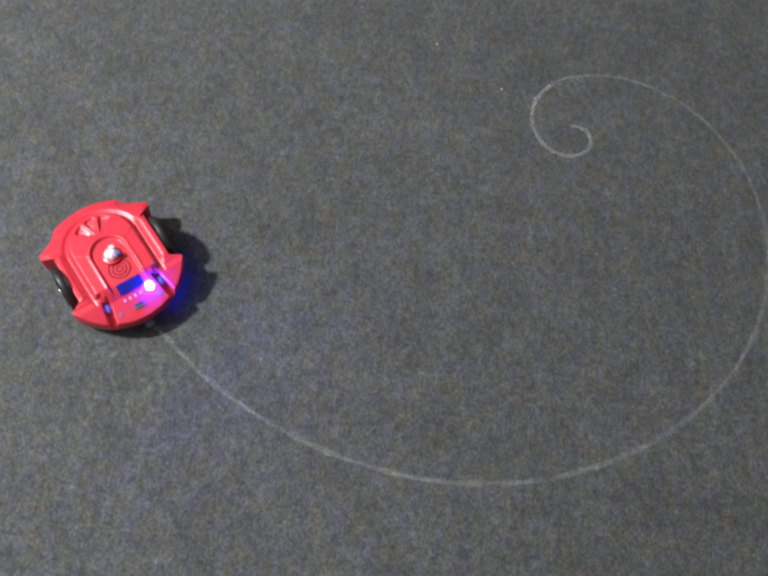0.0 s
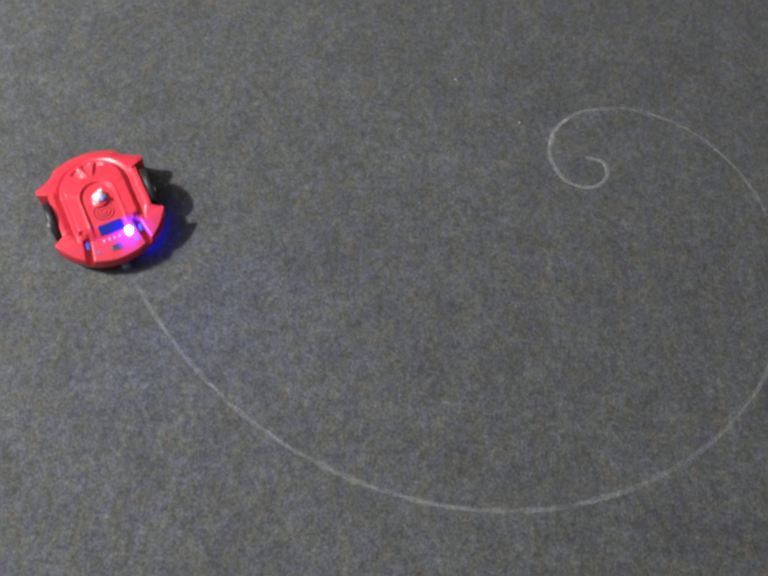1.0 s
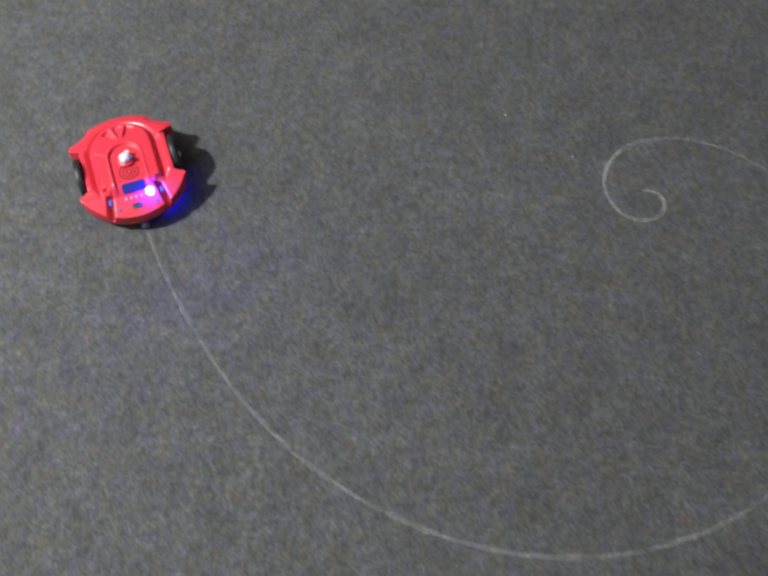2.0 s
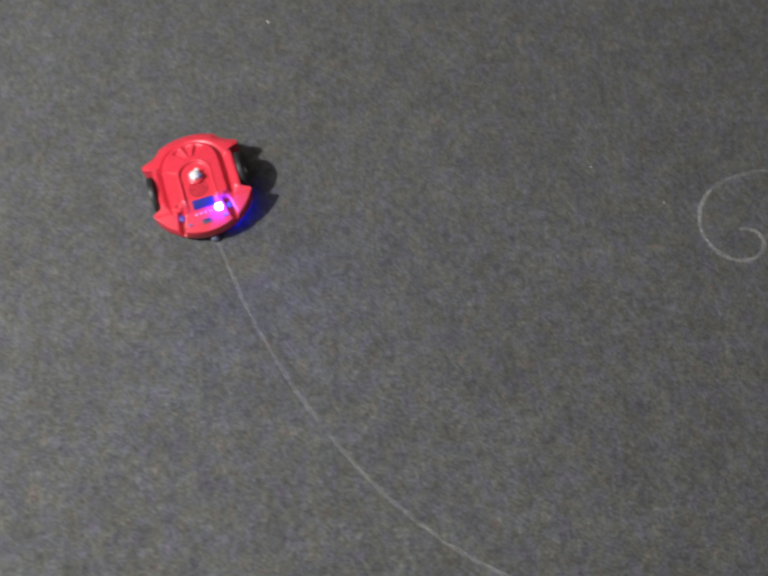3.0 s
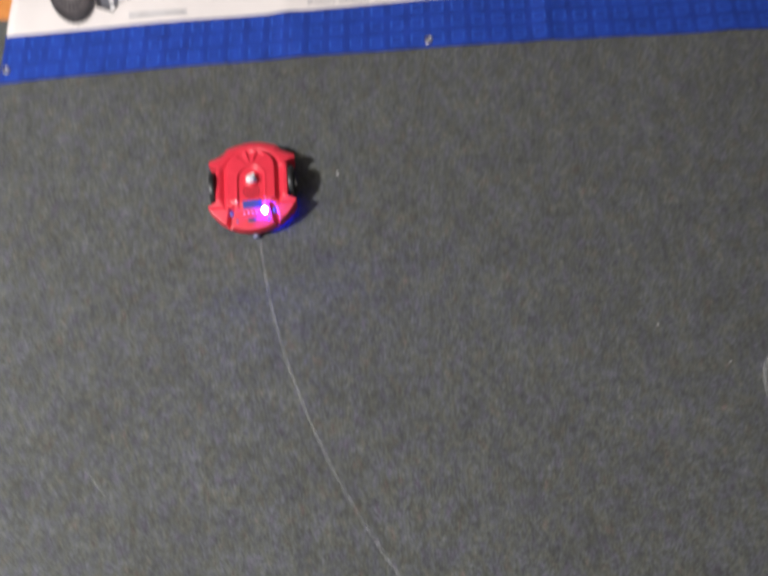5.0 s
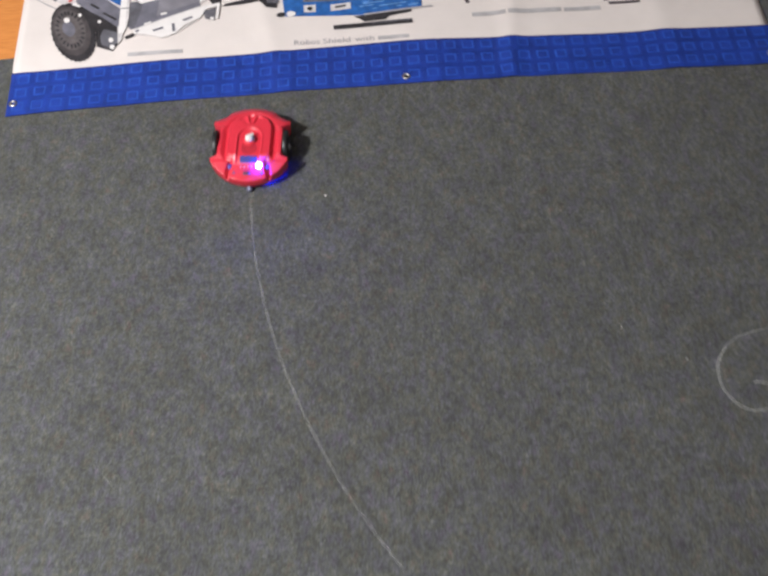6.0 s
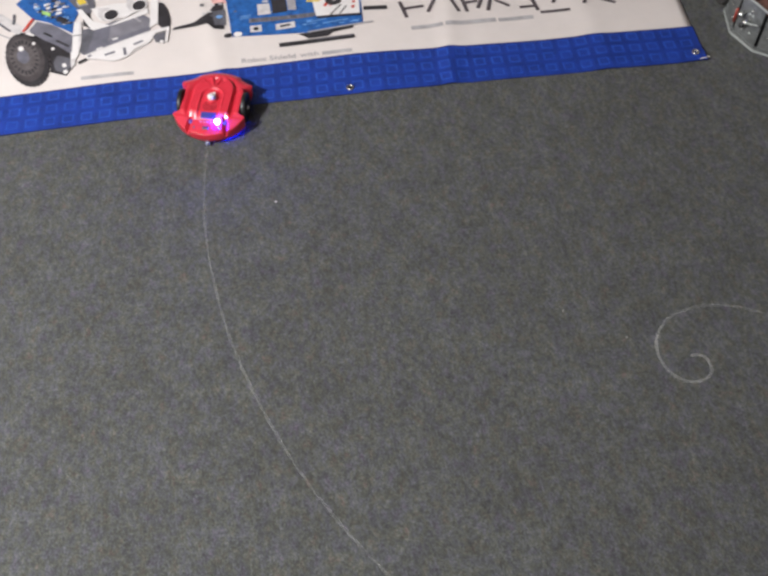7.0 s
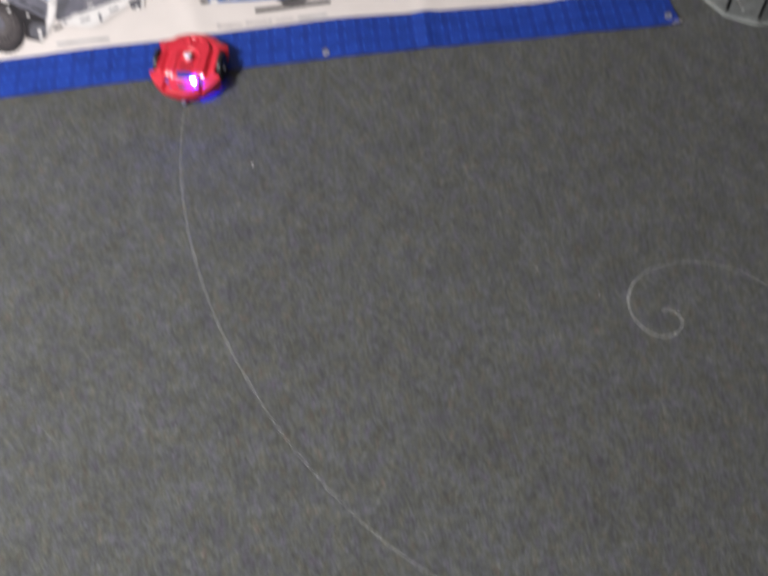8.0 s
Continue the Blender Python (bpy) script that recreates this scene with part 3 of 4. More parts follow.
    ink("green_block", [(-0.6770, 0.3430), (-0.6560, 0.3310), (-0.6570, 0.3200), (-0.6760, 0.3310)], INK_GREEN, pic, 0.0068)
    ink("chip", [(-0.6370, 0.3200), (-0.6160, 0.3040), (-0.6220, 0.2880), (-0.6410, 0.3040)], INK, pic, 0.0068)
    ink("yellow_part", [(-0.6000, 0.3690), (-0.5840, 0.3740), (-0.5760, 0.3560), (-0.5920, 0.3510)], INK_YELLOW, pic, 0.0045)
    ink("motor", [(-0.6980, 0.2750), (-0.6670, 0.2480), (-0.6360, 0.2240), (-0.6020, 0.1920), (-0.5950, 0.1770), (-0.5970, 0.1520), (-0.6110, 0.1250), (-0.6260, 0.1320), (-0.6450, 0.1410), (-0.6500, 0.1820), (-0.6640, 0.2220)], INK, pic, 0.0022)
    ink("caster_plate", [(-0.6340, 0.1920), (-0.6030, 0.1780), (-0.5990, 0.1560), (-0.6130, 0.1330), (-0.6350, 0.1450), (-0.6410, 0.1710)], INK_GREY, pic, 0.0024)
    ink("tyre", oval(-0.6990, 0.1890, 0.0912, 0.0451, 1.867, 64, 0.022), INK, pic, 0.0026)
    ink("tyre_side", oval(-0.7040, 0.1930, 0.0782, 0.0395, 1.884, 40), INK_TYRE, pic, 0.0030)
    ink("rim", oval(-0.7060, 0.1960, 0.0644, 0.0314, 1.876, 40), INK_SLOT, pic, 0.0032)
    for k, p in enumerate(oval(-0.7060, 0.1960, 0.0596, 0.0293, 1.875, 22)):
        q = Vector(p) + (Vector((-0.7060, 0.1960)) - Vector(p)) * 0.24
        ink("rim_cutout", stroke_of(p, q, 0.0052), INK, pic, 0.0034 + 0.00002 * k)
    ink("wheel_centre", oval(-0.7090, 0.1980, 0.0243, 0.0127, 1.890, 20), INK_SLATE, pic, 0.0038)
    ink("wheel_web", stroke_of((-0.7250, 0.2270), (-0.6960, 0.1700), 0.0100), INK_SLOT, pic, 0.0037)
    ink("wheel_screw", oval(-0.7160, 0.2240, 0.0084, 0.0062, 1.926, 12), INK_WHITE, pic, 0.0040)
    ink("screw", oval(-0.6160, 0.1570, 0.0072, 0.0051, 1.855, 12), INK_WHITE, pic, 0.0036)
    ink("screw", oval(-0.6120, 0.1360, 0.0071, 0.0052, 1.877, 12), INK_WHITE, pic, 0.0036)
    ink("screw", oval(-0.6450, 0.2140, 0.0050, 0.0037, 1.876, 12), INK_WHITE, pic, 0.0036)
    ink("screw", oval(-0.6890, 0.2380, 0.0051, 0.0037, 1.914, 12), INK_WHITE, pic, 0.0036)
    ink("front_bracket", [(-0.6020, 0.2950), (-0.5840, 0.2940), (-0.5820, 0.2230), (-0.5860, 0.1890), (-0.5910, 0.1750), (-0.6020, 0.1750), (-0.6020, 0.2310)], INK_WHITE, pic, 0.0038)
    ink("bracket_edge", stroke_of((-0.6010, 0.2490), (-0.5830, 0.2490), 0.0030), INK_GREY, pic, 0.0042)
    ink("bracket_shade", [(-0.5890, 0.2930), (-0.5840, 0.2940), (-0.5820, 0.2230), (-0.5850, 0.1920), (-0.5880, 0.1920)], INK_PALE, pic, 0.0040)
    ink("bracket_foot", [(-0.6050, 0.1980), (-0.5920, 0.1860), (-0.5930, 0.1550), (-0.6010, 0.1440)], INK_PALE, pic, 0.0037)
    ink("foot_slot", stroke_of((-0.5860, 0.1600), (-0.5680, 0.1700), 0.0090), INK, pic, 0.0030)
    ink("bumper", [(-0.5710, 0.1820), (-0.5320, 0.1970), (-0.4800, 0.2220), (-0.4300, 0.2440), (-0.4170, 0.2360), (-0.4280, 0.2110), (-0.4610, 0.1900), (-0.4810, 0.1660), (-0.4940, 0.1570), (-0.5070, 0.1550), (-0.5420, 0.1670), (-0.5680, 0.1720)], INK_WHITE, pic, 0.0032)
    ink("bumper_edge", stroke_of((-0.5680, 0.1700), (-0.5070, 0.1540), 0.0022), INK_PALE, pic, 0.0036)
    ink("bumper_edge", stroke_of((-0.5070, 0.1540), (-0.4800, 0.1660), 0.0022), INK_PALE, pic, 0.0036)
    ink("bumper_edge", stroke_of((-0.4800, 0.1660), (-0.4280, 0.2090), 0.0022), INK_PALE, pic, 0.0036)
    ink("bumper_edge", stroke_of((-0.5690, 0.1830), (-0.4280, 0.2450), 0.0030), INK_PALE, pic, 0.0036)
    ink("bumper_slot", stroke_of((-0.5280, 0.1760), (-0.5060, 0.1840), 0.0060), INK_SLATE, pic, 0.0038)
    ink("bumper_slot", stroke_of((-0.4860, 0.1950), (-0.4830, 0.1710), 0.0060), INK_SLATE, pic, 0.0038)
    ink("bumper_slot", stroke_of((-0.4650, 0.2030), (-0.4450, 0.2130), 0.0060), INK_SLATE, pic, 0.0038)
    ink("bumper_slot", stroke_of((-0.5650, 0.1760), (-0.5580, 0.1800), 0.0060), INK_SLATE, pic, 0.0038)
    ink("deck_slot", stroke_of((-0.6690, 0.2710), (-0.6490, 0.2550), 0.0055), INK, pic, 0.0030)
    ink("deck_slot", stroke_of((-0.6390, 0.2410), (-0.6090, 0.2170), 0.0055), INK, pic, 0.0030)
    ink("deck_slot", stroke_of((-0.4650, 0.2940), (-0.4510, 0.2780), 0.0055), INK_MID, pic, 0.0030)
    ink("deck_slot", stroke_of((-0.5480, 0.1970), (-0.5330, 0.2030), 0.0055), INK_WHITE, pic, 0.0030)
    ink("deck_slot", stroke_of((-0.5140, 0.2250), (-0.5010, 0.2290), 0.0055), INK_WHITE, pic, 0.0030)
    ink("deck_slot", stroke_of((-0.7090, 0.2750), (-0.6910, 0.2650), 0.0055), INK_WHITE, pic, 0.0030)
    ink("sensor_board", [(-0.5980, 0.3350), (-0.5870, 0.3370), (-0.5600, 0.2920), (-0.5200, 0.2730), (-0.4360, 0.3220), (-0.4330, 0.3050), (-0.4980, 0.2770), (-0.5570, 0.2600), (-0.5620, 0.2640)], INK_WHITE, pic, 0.0040)
    ink("sensor_board", [(-0.5660, 0.3340), (-0.5420, 0.2900), (-0.4870, 0.2950), (-0.4430, 0.3260), (-0.4430, 0.3440), (-0.5110, 0.3460)], INK_WHITE, pic, 0.0041)
    ink("gap_behind_board", [(-0.6200, 0.3760), (-0.5610, 0.3740), (-0.5560, 0.3420), (-0.5680, 0.3200), (-0.5850, 0.3300), (-0.6030, 0.3490)], INK_GREY, pic, 0.0023)
    ink("gap_part", [(-0.6020, 0.3660), (-0.5770, 0.3700), (-0.5720, 0.3520), (-0.5940, 0.3480)], INK_MID, pic, 0.0026)
    ink("barrel", [(-0.5490, 0.3350), (-0.5240, 0.3330), (-0.5130, 0.2870), (-0.5240, 0.2860), (-0.5470, 0.3040)], INK_PALE, pic, 0.0043)
    ink("barrel_shade", oval(-0.5260, 0.3090, 0.0227, 0.0184, 1.537, 20), INK_PALE, pic, 0.0044)
    ink("barrel_rim", oval(-0.5180, 0.3070, 0.0210, 0.0185, 1.323, 20), INK_WHITE, pic, 0.0048)
    ink("barrel_mouth", oval(-0.5180, 0.3070, 0.0169, 0.0150, 1.169, 20), INK, pic, 0.0052)
    ink("barrel", [(-0.4850, 0.3620), (-0.4600, 0.3600), (-0.4500, 0.3140), (-0.4620, 0.3120), (-0.4840, 0.3310)], INK_PALE, pic, 0.0043)
    ink("barrel_shade", oval(-0.4630, 0.3360, 0.0233, 0.0185, 1.504, 20), INK_PALE, pic, 0.0044)
    ink("barrel_rim", oval(-0.4550, 0.3330, 0.0216, 0.0181, 1.300, 20), INK_WHITE, pic, 0.0048)
    ink("barrel_mouth", oval(-0.4550, 0.3330, 0.0174, 0.0147, 1.188, 20), INK, pic, 0.0052)
    ink("far_tyre", [(-0.4130, 0.3430), (-0.4000, 0.3370), (-0.3890, 0.3120), (-0.3830, 0.2770), (-0.3860, 0.2440), (-0.3980, 0.2430), (-0.4110, 0.2640)], INK, pic, 0.0024)
    ink("far_post", [(-0.4280, 0.3550), (-0.4110, 0.3560), (-0.4120, 0.2680), (-0.4310, 0.2540), (-0.4290, 0.2970)], INK_WHITE, pic, 0.0042)
    ink("far_foot", [(-0.4240, 0.2300), (-0.3950, 0.2390), (-0.3970, 0.2000), (-0.4170, 0.2060)], INK_GREY, pic, 0.0030)
    ink("foot_plate", stroke_of((-0.4260, 0.2370), (-0.3860, 0.2480), 0.0100), INK_WHITE, pic, 0.0046)
    ink("foot_plate", stroke_of((-0.3890, 0.2460), (-0.3930, 0.2030), 0.0060), INK_WHITE, pic, 0.0047)
    ink("foot_screw", oval(-0.4030, 0.2060, 0.0050, 0.0042, 1.971, 12), INK_WHITE, pic, 0.0036)
    ink("red_wire", stroke_of((-0.6970, 0.3220), (-0.7160, 0.2810), 0.0060), INK_RED, pic, 0.0040)

    # printed picture of a circuit board
    pcb = group("printed_board", "printed picture of a blue circuit board with plugs and wires")
    ink("board", [(-0.262, 0.420), (-0.246, 0.199), (-0.075, 0.189), (0.052, 0.204), (0.058, 0.420)], INK_BLUE, pcb, 0.0020)
    ink("silk_line", stroke_of((-0.225, 0.262), (-0.200, 0.265), 0.0030), INK_SKY, pcb, 0.0026)
    ink("silk_line", stroke_of((-0.226, 0.255), (-0.204, 0.258), 0.0030), INK_SKY, pcb, 0.0026)
    ink("silk_line", stroke_of((-0.040, 0.212), (0.020, 0.218), 0.0030), INK_SKY, pcb, 0.0026)
    ink("silk_line", stroke_of((-0.075, 0.222), (-0.030, 0.226), 0.0026), INK_SKY, pcb, 0.0026)
    ink("chip", [(-0.152, 0.312), (-0.118, 0.312), (-0.116, 0.266), (-0.150, 0.264)], INK, pcb, 0.0028)
    ink("metal_socket", [(-0.184, 0.300), (-0.156, 0.300), (-0.154, 0.263), (-0.184, 0.262)], INK_PALE, pcb, 0.0030)
    ink("pin_block", [(-0.116, 0.318), (-0.095, 0.316), (-0.096, 0.268), (-0.114, 0.270)], INK_MID, pcb, 0.0030)
    for k in range(7):
        ink("header_pin", [(-0.200 + 0.022 * k, 0.252), (-0.184 + 0.022 * k, 0.251), (-0.184 + 0.022 * k, 0.240), (-0.200 + 0.022 * k, 0.241)], INK_GREY, pcb, 0.0029)
    ink("header_rail", [(-0.205, 0.2535), (-0.058, 0.2515), (-0.058, 0.2375), (-0.205, 0.2385)], INK_SLATE, pcb, 0.0027)
    for k in range(26):
        x, y = rng.uniform(-0.040, 0.044), rng.uniform(0.246, 0.400)
        r = rng.uniform(0.002, 0.006)
        ink("breadboard_spot", oval(x, y, r, r * 0.7, rng.uniform(0, 3), 8), rng.choice((INK_PINK, INK_PINK, INK_RED, INK_PALE, INK_MID)), pcb, 0.0034)
    for k in range(30):
        x, y, l = rng.uniform(-0.240, -0.085), rng.uniform(0.268, 0.400), rng.uniform(0.004, 0.014)
        ink("board_part", [(x, y), (x + l, y), (x + l, y + l * 0.6), (x, y + l * 0.6)], rng.choice((INK_SKY, INK, INK_PALE, INK_GREY, INK_BLUE, INK_SKY)), pcb, 0.00245)
    for k in range(8):
        x, y = rng.uniform(-0.095, 0.030), rng.uniform(0.204, 0.228)
        ink("silk_line", stroke_of((x, y), (x + rng.uniform(0.008, 0.022), y + 0.001), 0.0022), INK_SKY, pcb, 0.0026)
    for k in range(7):
        x, y = -0.322 + rng.uniform(0, 0.055), 0.245 + rng.uniform(0.01, 0.07)
        ink("plug_detail", [(x, y), (x + 0.009, y), (x + 0.009, y + 0.007), (x, y + 0.007)], rng.choice((INK_PALE, INK_MID, INK_GREY)), pcb, 0.0030)
    ink("usb_socket", [(-0.146, 0.226), (-0.102, 0.230), (-0.102, 0.210), (-0.146, 0.206)], INK_PALE, pcb, 0.0030)
    ink("usb_slot", stroke_of((-0.136, 0.217), (-0.112, 0.220), 0.006), INK, pcb, 0.0034)
    ink("power_socket", [(-0.204, 0.228), (-0.178, 0.229), (-0.178, 0.206), (-0.204, 0.206)], INK_PALE, pcb, 0.0030)
    ink("power_hole", oval(-0.191, 0.217, 0.006, 0.006, 0, 12), INK, pcb, 0.0034)
    ink("breadboard", [(-0.068, 0.420), (-0.052, 0.238), (0.048, 0.234), (0.060, 0.420)], INK_WHITE, pcb, 0.0030)
    for a, b, m in (((-0.040, 0.330), (0.044, 0.322), INK_PINK), ((-0.030, 0.268), (-0.020, 0.284), INK_RED), ((0.030, 0.300), (0.040, 0.335), INK_PINK), ((-0.045, 0.300), (-0.032, 0.318), INK_PINK)):
        ink("print_stripe", stroke_of(a, b, 0.008), m, pcb, 0.0035)
    ink("knob", oval(-0.008, 0.284, 0.019, 0.016, 0, 20), INK, pcb, 0.0038)
    ink("knob_shine", oval(-0.006, 0.286, 0.005, 0.004, 0, 10), INK_PALE, pcb, 0.0042)
    ink("lead", stroke_of((-0.020, 0.236), (0.008, 0.268), 0.003), INK, pcb, 0.0038)
    ink("lead", stroke_of((0.002, 0.236), (0.020, 0.262), 0.003), INK, pcb, 0.0038)
    ink("breadboard_foot", stroke_of((-0.050, 0.233), (0.050, 0.229), 0.007), INK, pcb, 0.0038)
    ink("yellow_wire", stroke_of((-0.070, 0.292), (-0.040, 0.288), 0.006), INK_YELLOW, pcb, 0.0040)
    ink("board_edge", stroke_of((-0.075, 0.189), (0.075, 0.202), 0.005), INK_MID, pcb, 0.0026)
    ink("cable_plug", [(-0.380, 0.242), (-0.375, 0.250), (-0.330, 0.260), (-0.298, 0.282), (-0.280, 0.318), (-0.262, 0.318), (-0.262, 0.226), (-0.285, 0.228), (-0.300, 0.248)], INK, pcb, 0.0020)
    ink("plug_grip", [(-0.288, 0.290), (-0.258, 0.292), (-0.258, 0.240), (-0.284, 0.240)], INK_GREY, pcb, 0.0024)
    ink("plug_light", oval(-0.272, 0.268, 0.008, 0.006, 0, 10), INK_SKY, pcb, 0.0028)
    ink("strap", stroke_of((-0.290, 0.330), (-0.262, 0.340), 0.05), INK_PINK, pcb, 0.0017)
    ink("post", oval(-0.232, 0.204, 0.010, 0.008, 0, 14), INK_WHITE, pcb, 0.0034)
    ink("post", oval(-0.254, 0.203, 0.010, 0.007, 0.3, 14), INK, pcb, 0.0030)
    ink("battery_lead", [(-0.098, 0.186), (0.028, 0.198), (0.028, 0.188), (-0.020, 0.180), (-0.030, 0.170), (-0.075, 0.168), (-0.085, 0.178)], INK, pcb, 0.0022)
    ink("pencil", stroke_of((-0.142, 0.157), (0.028, 0.161), 0.013), INK, pcb, 0.0022)
    ink("pencil_shine", stroke_of((-0.060, 0.162), (0.026, 0.164), 0.003), INK_GREY, pcb, 0.0026)
    ink("rod", stroke_of((0.058, 0.250), (0.112, 0.247), 0.013), INK, pcb, 0.0022)

    # lines of lettering, as plain bars
    words = group("printed_lettering", "rows of grey and black lettering")
    for word, x, y, w, tall in (("Robot", -0.229, 0.1060, 0.056, 0.0150), ("Shield", -0.1670, 0.1066, 0.0585, 0.0150), ("with", -0.0985, 0.1070, 0.041, 0.0150)):
        letters = bpy.data.curves.new("letters", "FONT")
        letters.body, letters.resolution_u = word, 3
        source = bpy.data.objects.new("letters", letters)
        bm = bmesh.new()
        bm.from_mesh(source.to_mesh())
        source.to_mesh_clear()
        bpy.data.objects.remove(source)
        wide = max(v.co.x for v in bm.verts)
        for v in bm.verts:
            v.co.x, v.co.y = x + v.co.x / wide * w, y + v.co.y / 0.73 * tall
            v.co.z = ripple(v.co.x, v.co.y) + 0.0018
        part("word", bm, INK_MID, words)
    for x, y, w, tall, ink_of in ((-0.578, 0.1125, 0.114, 0.0105, INK_TEXT), 
                                  (-0.049, 0.1165, 0.066, 0.0105, INK_TEXT), (0.158, 0.1700, 0.072, 0.0120, INK_TEXT),
                                  (0.236, 0.1700, 0.116, 0.0130, INK_TEXT), (0.358, 0.1690, 0.080, 0.0120, INK_TEXT)):
        ink("caption_bar", stroke_of((x, y), (x + w, y + 0.010 * w), tall), ink_of, words, 0.0018)
    # large angular mark of thin strokes
    mark = group("printed_mark", "large mark of thin dark angular strokes")
    strokes = [((0.143, 0.262), (0.153, 0.206)), ((0.148, 0.236), (0.196, 0.240)), ((0.203, 0.218), (0.240, 0.290)), ((0.248, 0.290), (0.274, 0.208)),
               ((0.283, 0.285), (0.292, 0.206)), ((0.288, 0.236), (0.322, 0.240)), ((0.318, 0.214), (0.340, 0.262)), ((0.358, 0.262), (0.340, 0.204)), ((0.362, 0.238), (0.392, 0.214)),
               ((0.414, 0.206), (0.452, 0.206)), ((0.444, 0.250), (0.454, 0.190)), ((0.458, 0.182), (0.526, 0.180)),
               ((0.492, 0.208), (0.534, 0.290)), ((0.546, 0.290), (0.572, 0.208)), ((0.560, 0.192), (0.600, 0.262)), ((0.604, 0.204), (0.634, 0.188)),
               ((0.672, 0.236), (0.680, 0.200)), ((0.676, 0.216), (0.704, 0.218))]
    for a, b in strokes:
        ink("stroke", stroke_of(a, b, 0.0084), INK_MARK, mark, 0.0018)


# ---- the metal machine beside the banner ----
def build_metal_robot():
    robot = empty("metal_robot", pose(0.990, 0.070, 0.0))
    tagged(robot, "grey many-sided metal robot with slotted walls standing on the carpet", "robot")
    n, rim, tall = 11, 0.128, 0.105
    ang = [math.radians(155 + 360 / n * k) for k in range(n)]
    corner = lambda a, r: Vector((r * math.cos(a), r * math.sin(a)))
    rng = random.Random(9)
    for k in range(n):
        a, b = ang[k], ang[(k + 1) % n]
        p, q = corner(a, rim), corner(b, rim)
        along = (q - p).normalized()
        out = Vector((along.y, -along.x))
        g0, g1 = p + along * 0.0045, q - along * 0.0045
        wall = part("wall_plate", prism([g0, g1, g1 - out * 0.0025, g0 - out * 0.0025], 0.010, tall), ALUMINIUM, robot, "dull grey metal wall plate")
        part("skirt", prism([p + out * 0.0015, q + out * 0.0015, q - out * 0.0030, p - out * 0.0030], 0.0005, 0.0125), ALUMINIUM, robot)
        part("bottom_edge", prism([p + out * 0.0030, q + out * 0.0030, q + out * 0.0012, p + out * 0.0012], 0.0005, 0.0042), EDGE, robot, "pale lower edge")
        part("top_edge", prism([p + out * 0.0008, q + out * 0.0008, q - out * 0.0040, p - out * 0.0040], tall + 0.0002, tall + 0.0028), EDGE, robot, "pale upper edge")
        for j in range(6):
            c = p + along * rng.uniform(0.014, 0.058)
            z = rng.uniform(0.022, 0.092)
            bm = lathe([(0.0026, 0.0), (0.0024, 0.0014), (0.0010, 0.0022)], "x", 10)
            bmesh.ops.transform(bm, matrix=Matrix.Translation((c.x, c.y, z)) @ Matrix.Rotation(math.atan2(out.y, out.x), 4, "Z"), verts=bm.verts)
            part("bolt", bm, STEEL if j % 3 == 0 else EDGE, wall, "", True)
    part("core", prism([corner(a, rim - 0.010) for a in ang], 0.004, tall - 0.012), BLACK, robot, "dark inside behind the slots")
    part("top_board", prism([corner(a, rim - 0.006) for a in ang], tall - 0.010, tall - 0.006), COPPER, robot, "reddish circuit board")
    for k in range(26):
        c = corner(2.4 * k, 0.022 + 0.0033 * k)
        part("component", box(rng.uniform(0.006, 0.014), rng.uniform(0.005, 0.010), rng.uniform(0.004, 0.012), (c.x, c.y, tall - 0.002), 0.001), rng.choice((BLACK, PORT, EDGE, COPPER, STEEL)), robot)
    # whisker posts and lead on the plate that faces the camera
    p, q = corner(ang[1], rim), corner(ang[2], rim)
    along = (q - p).normalized()
    turn = Matrix.Rotation(math.atan2(-along.x, along.y), 4, "Z")
    for f, z, mat, name in ((0.25, 0.070, STEEL, "post"), (0.48, 0.060, STEEL, "post"), (0.40, 0.048, BLACK, "cup")):
        c = p + along * 0.072 * f
        bm = lathe([(0.0045, 0.0), (0.0045, 0.009), (0.0062, 0.010), (0.0062, 0.015), (0.0030, 0.018)], "x", 18)
        bmesh.ops.transform(bm, matrix=Matrix.Translation((c.x, c.y, z)) @ turn, verts=bm.verts)
        part(name, bm, mat, robot, "shiny metal post" if mat is STEEL else "dark cup", True)
    c = p + along * 0.050
    bm = box(0.0035, 0.034, 0.0035, (0, 0, 0), 0.0008)
    bmesh.ops.transform(bm, matrix=Matrix.Translation((c.x - 0.012, c.y - 0.010, 0.070)) @ turn @ Matrix.Rotation(0.45, 4, "X"), verts=bm.verts)
    part("arm", bm, EDGE, robot, "bright metal arm")
    bm = lathe([(0.0026, -0.018), (0.0026, 0.018)], "z", 10, at=(p.x - 0.003, p.y - 0.001, 0.052))
    part("red_lead", bm, varied("red_lead", (0.36, 0.05, 0.03), 0.5), robot, "red wire at the slot", True)
    for x, y in ((-0.118, 0.090), (0.128, 0.060)):
        wheel = part("wheel", lathe([(0.024, -0.010), (0.033, -0.008), (0.035, -0.004), (0.035, 0.004), (0.033, 0.008), (0.024, 0.010)], "x", 36, at=(x, y, 0.035)), varied("grey_rubber", (0.055, 0.052, 0.050), 0.6), robot, "grey rubber wheel", True)
        part("hub", lathe([(0.023, -0.011), (0.023, 0.011)], "x", 24, at=(x, y, 0.035)), BLACK, wheel)


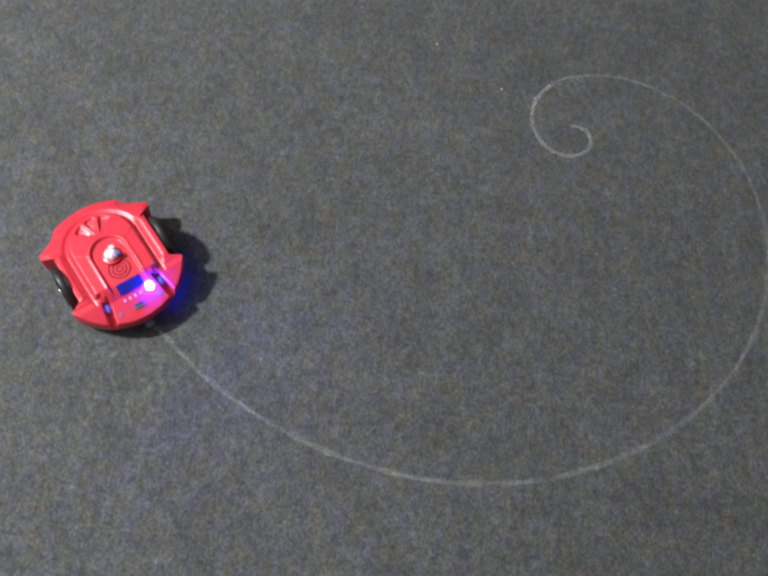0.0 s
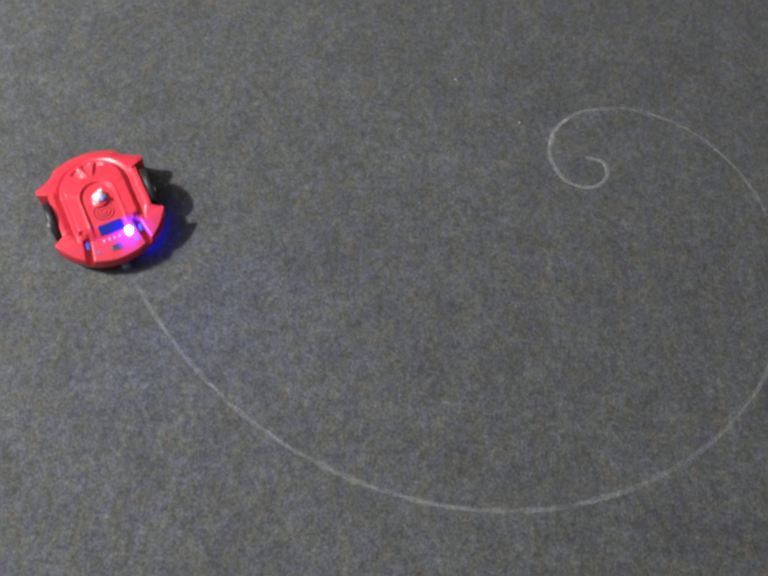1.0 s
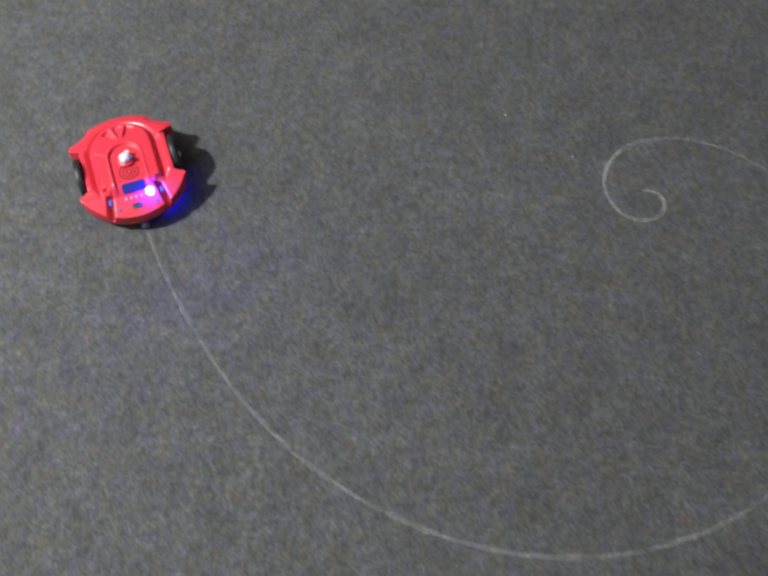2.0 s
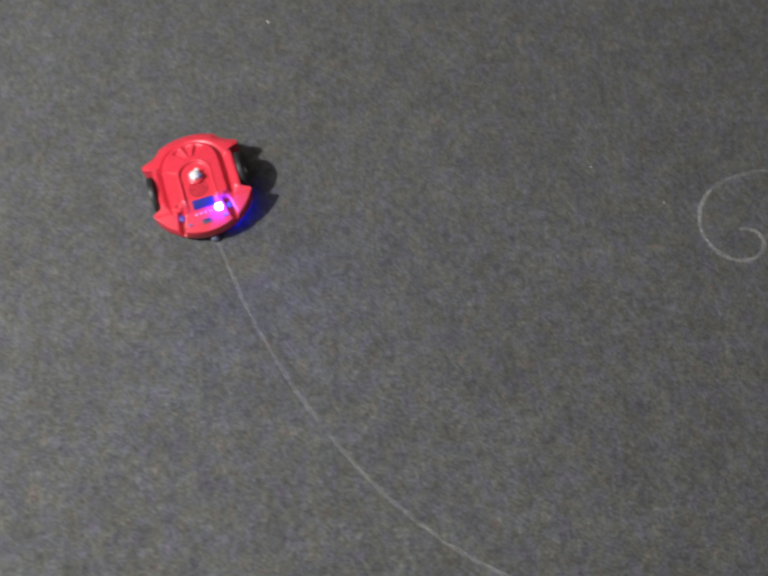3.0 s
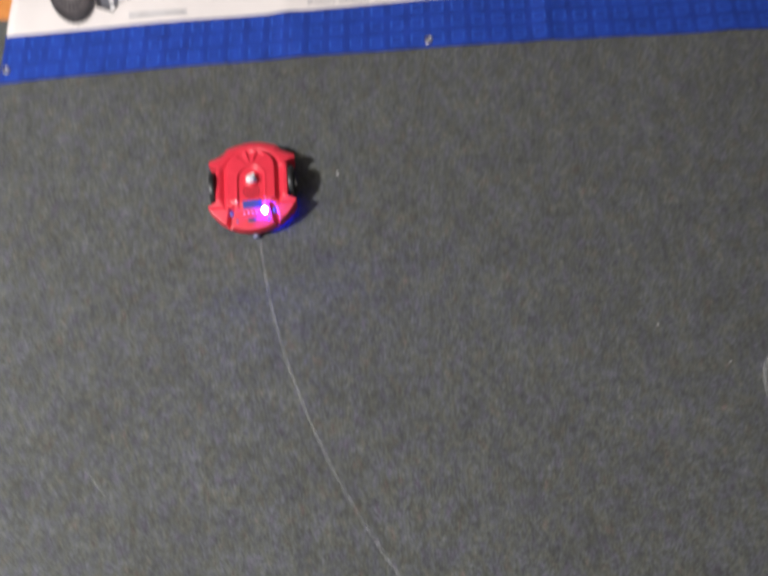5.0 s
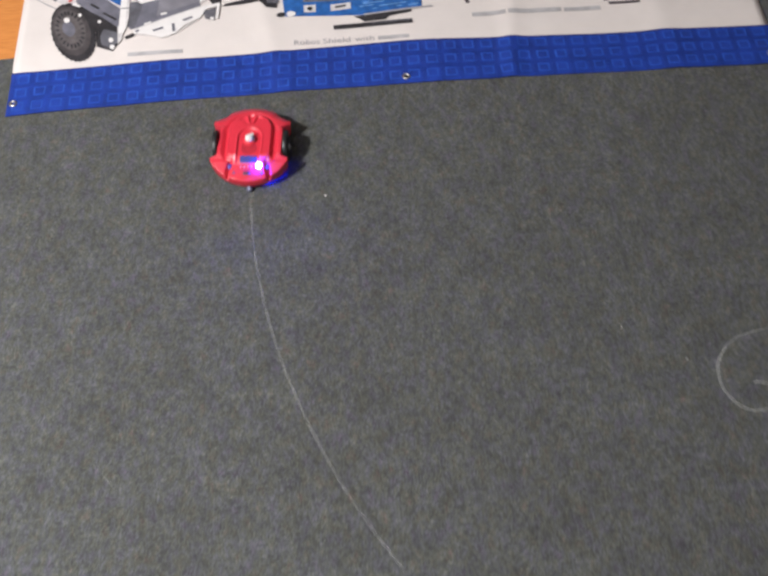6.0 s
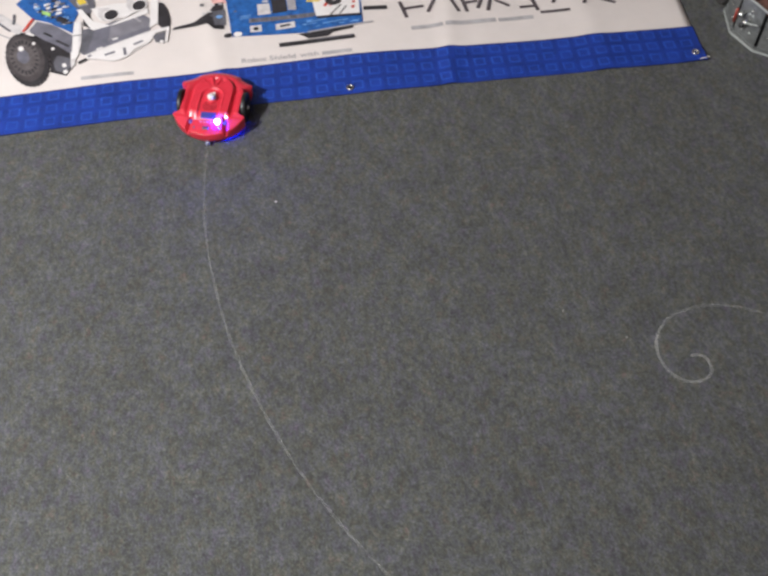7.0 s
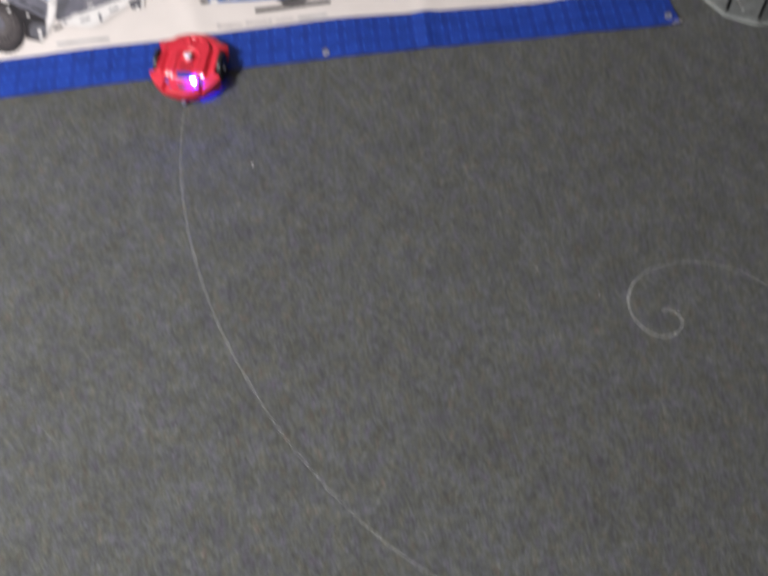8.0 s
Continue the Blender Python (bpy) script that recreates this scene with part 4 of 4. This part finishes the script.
# ---- crumbs on the carpet ----
def build_crumbs():
    for x, y, s in ((-0.178, -0.291, 0.0023), (0.325, -0.617, 0.0014), (0.425, -0.687, 0.0013)):
        bm = bmesh.new()
        bmesh.ops.create_icosphere(bm, subdivisions=1, radius=s, matrix=Matrix.Translation((x, y, s * 0.6)) @ Matrix.Diagonal((1.0, 0.7, 0.6, 1)))
        tagged(part("crumb", bm, INK_WHITE if x < 0 else INK_PALE), "tiny pale crumb on the carpet", "crumb", "crumbs on the carpet")


build_room()
strokes_drawn = build_chalk()
toy, toy_wheels = build_toy()
build_banner()
build_metal_robot()
build_crumbs()

# ---- what moves ----
# seconds, the way gone along the line, and the drift to the right of it
TOY_ROWS = [
    (0.0, 1.833, -0.001), (0.5, 1.905, 0.0), (1.0, 1.987, 0.002), (1.5, 2.068, 0.0045), (1.7, 2.100, 0.0045), (2.3, 2.197, 0.002), (2.8, 2.276, 0.0), (3.0, 2.307, 0.0),
    (3.5, 2.370, -0.001), (4.0, 2.449, 0.0), (4.5, 2.529, -0.001), (5.0, 2.616, -0.002), (5.2, 2.648, -0.001), (5.8, 2.733, 0.0), (6.3, 2.803, 0.001), (6.5, 2.833, 0.0015),
    (7.0, 2.906, 0.004), (7.2, 2.917, 0.0045), (7.5, 2.919, 0.004), (8.0, 2.920, 0.002),
]


def motions():
    times, gone = [r[0] for r in TOY_ROWS], [r[1] for r in TOY_ROWS]
    way = np.array(run())
    rows = []
    for t, s, drift in TOY_ROWS:
        x, y, a = (float(np.interp(s, way[:, 0], way[:, k])) for k in (1, 2, 3))
        rows.append((t, pose(x + drift * math.sin(a), y - drift * math.cos(a), 0, 0, 0, math.degrees(a) - 90)))
    walk(toy, rows)
    for wheel, side in toy_wheels:
        rows = []
        for k in range(41):
            t = 0.2 * k
            turn = -math.degrees((np.interp(t, times, gone) - gone[0]) / WHEEL_AT[2])
            rows.append((t, Matrix.Translation((side * WHEEL_AT[0], *WHEEL_AT[1:])) @ Matrix.Rotation(math.radians(turn), 4, "X")))
        walk(wheel, rows)
    # each stretch of chalk comes up through the pile as the toy passes over it
    for s, piece in strokes_drawn:
        t = float(np.interp(s, gone, times))
        if t < 0.2:
            continue
        rows = [(0.0, pose(0, 0, -0.004)), (t - 0.1, pose(0, 0, -0.004)), (min(t + 0.1, 7.9), pose(0, 0, 0)), (8.0, pose(0, 0, 0))]
        walk(piece, rows)


motions()
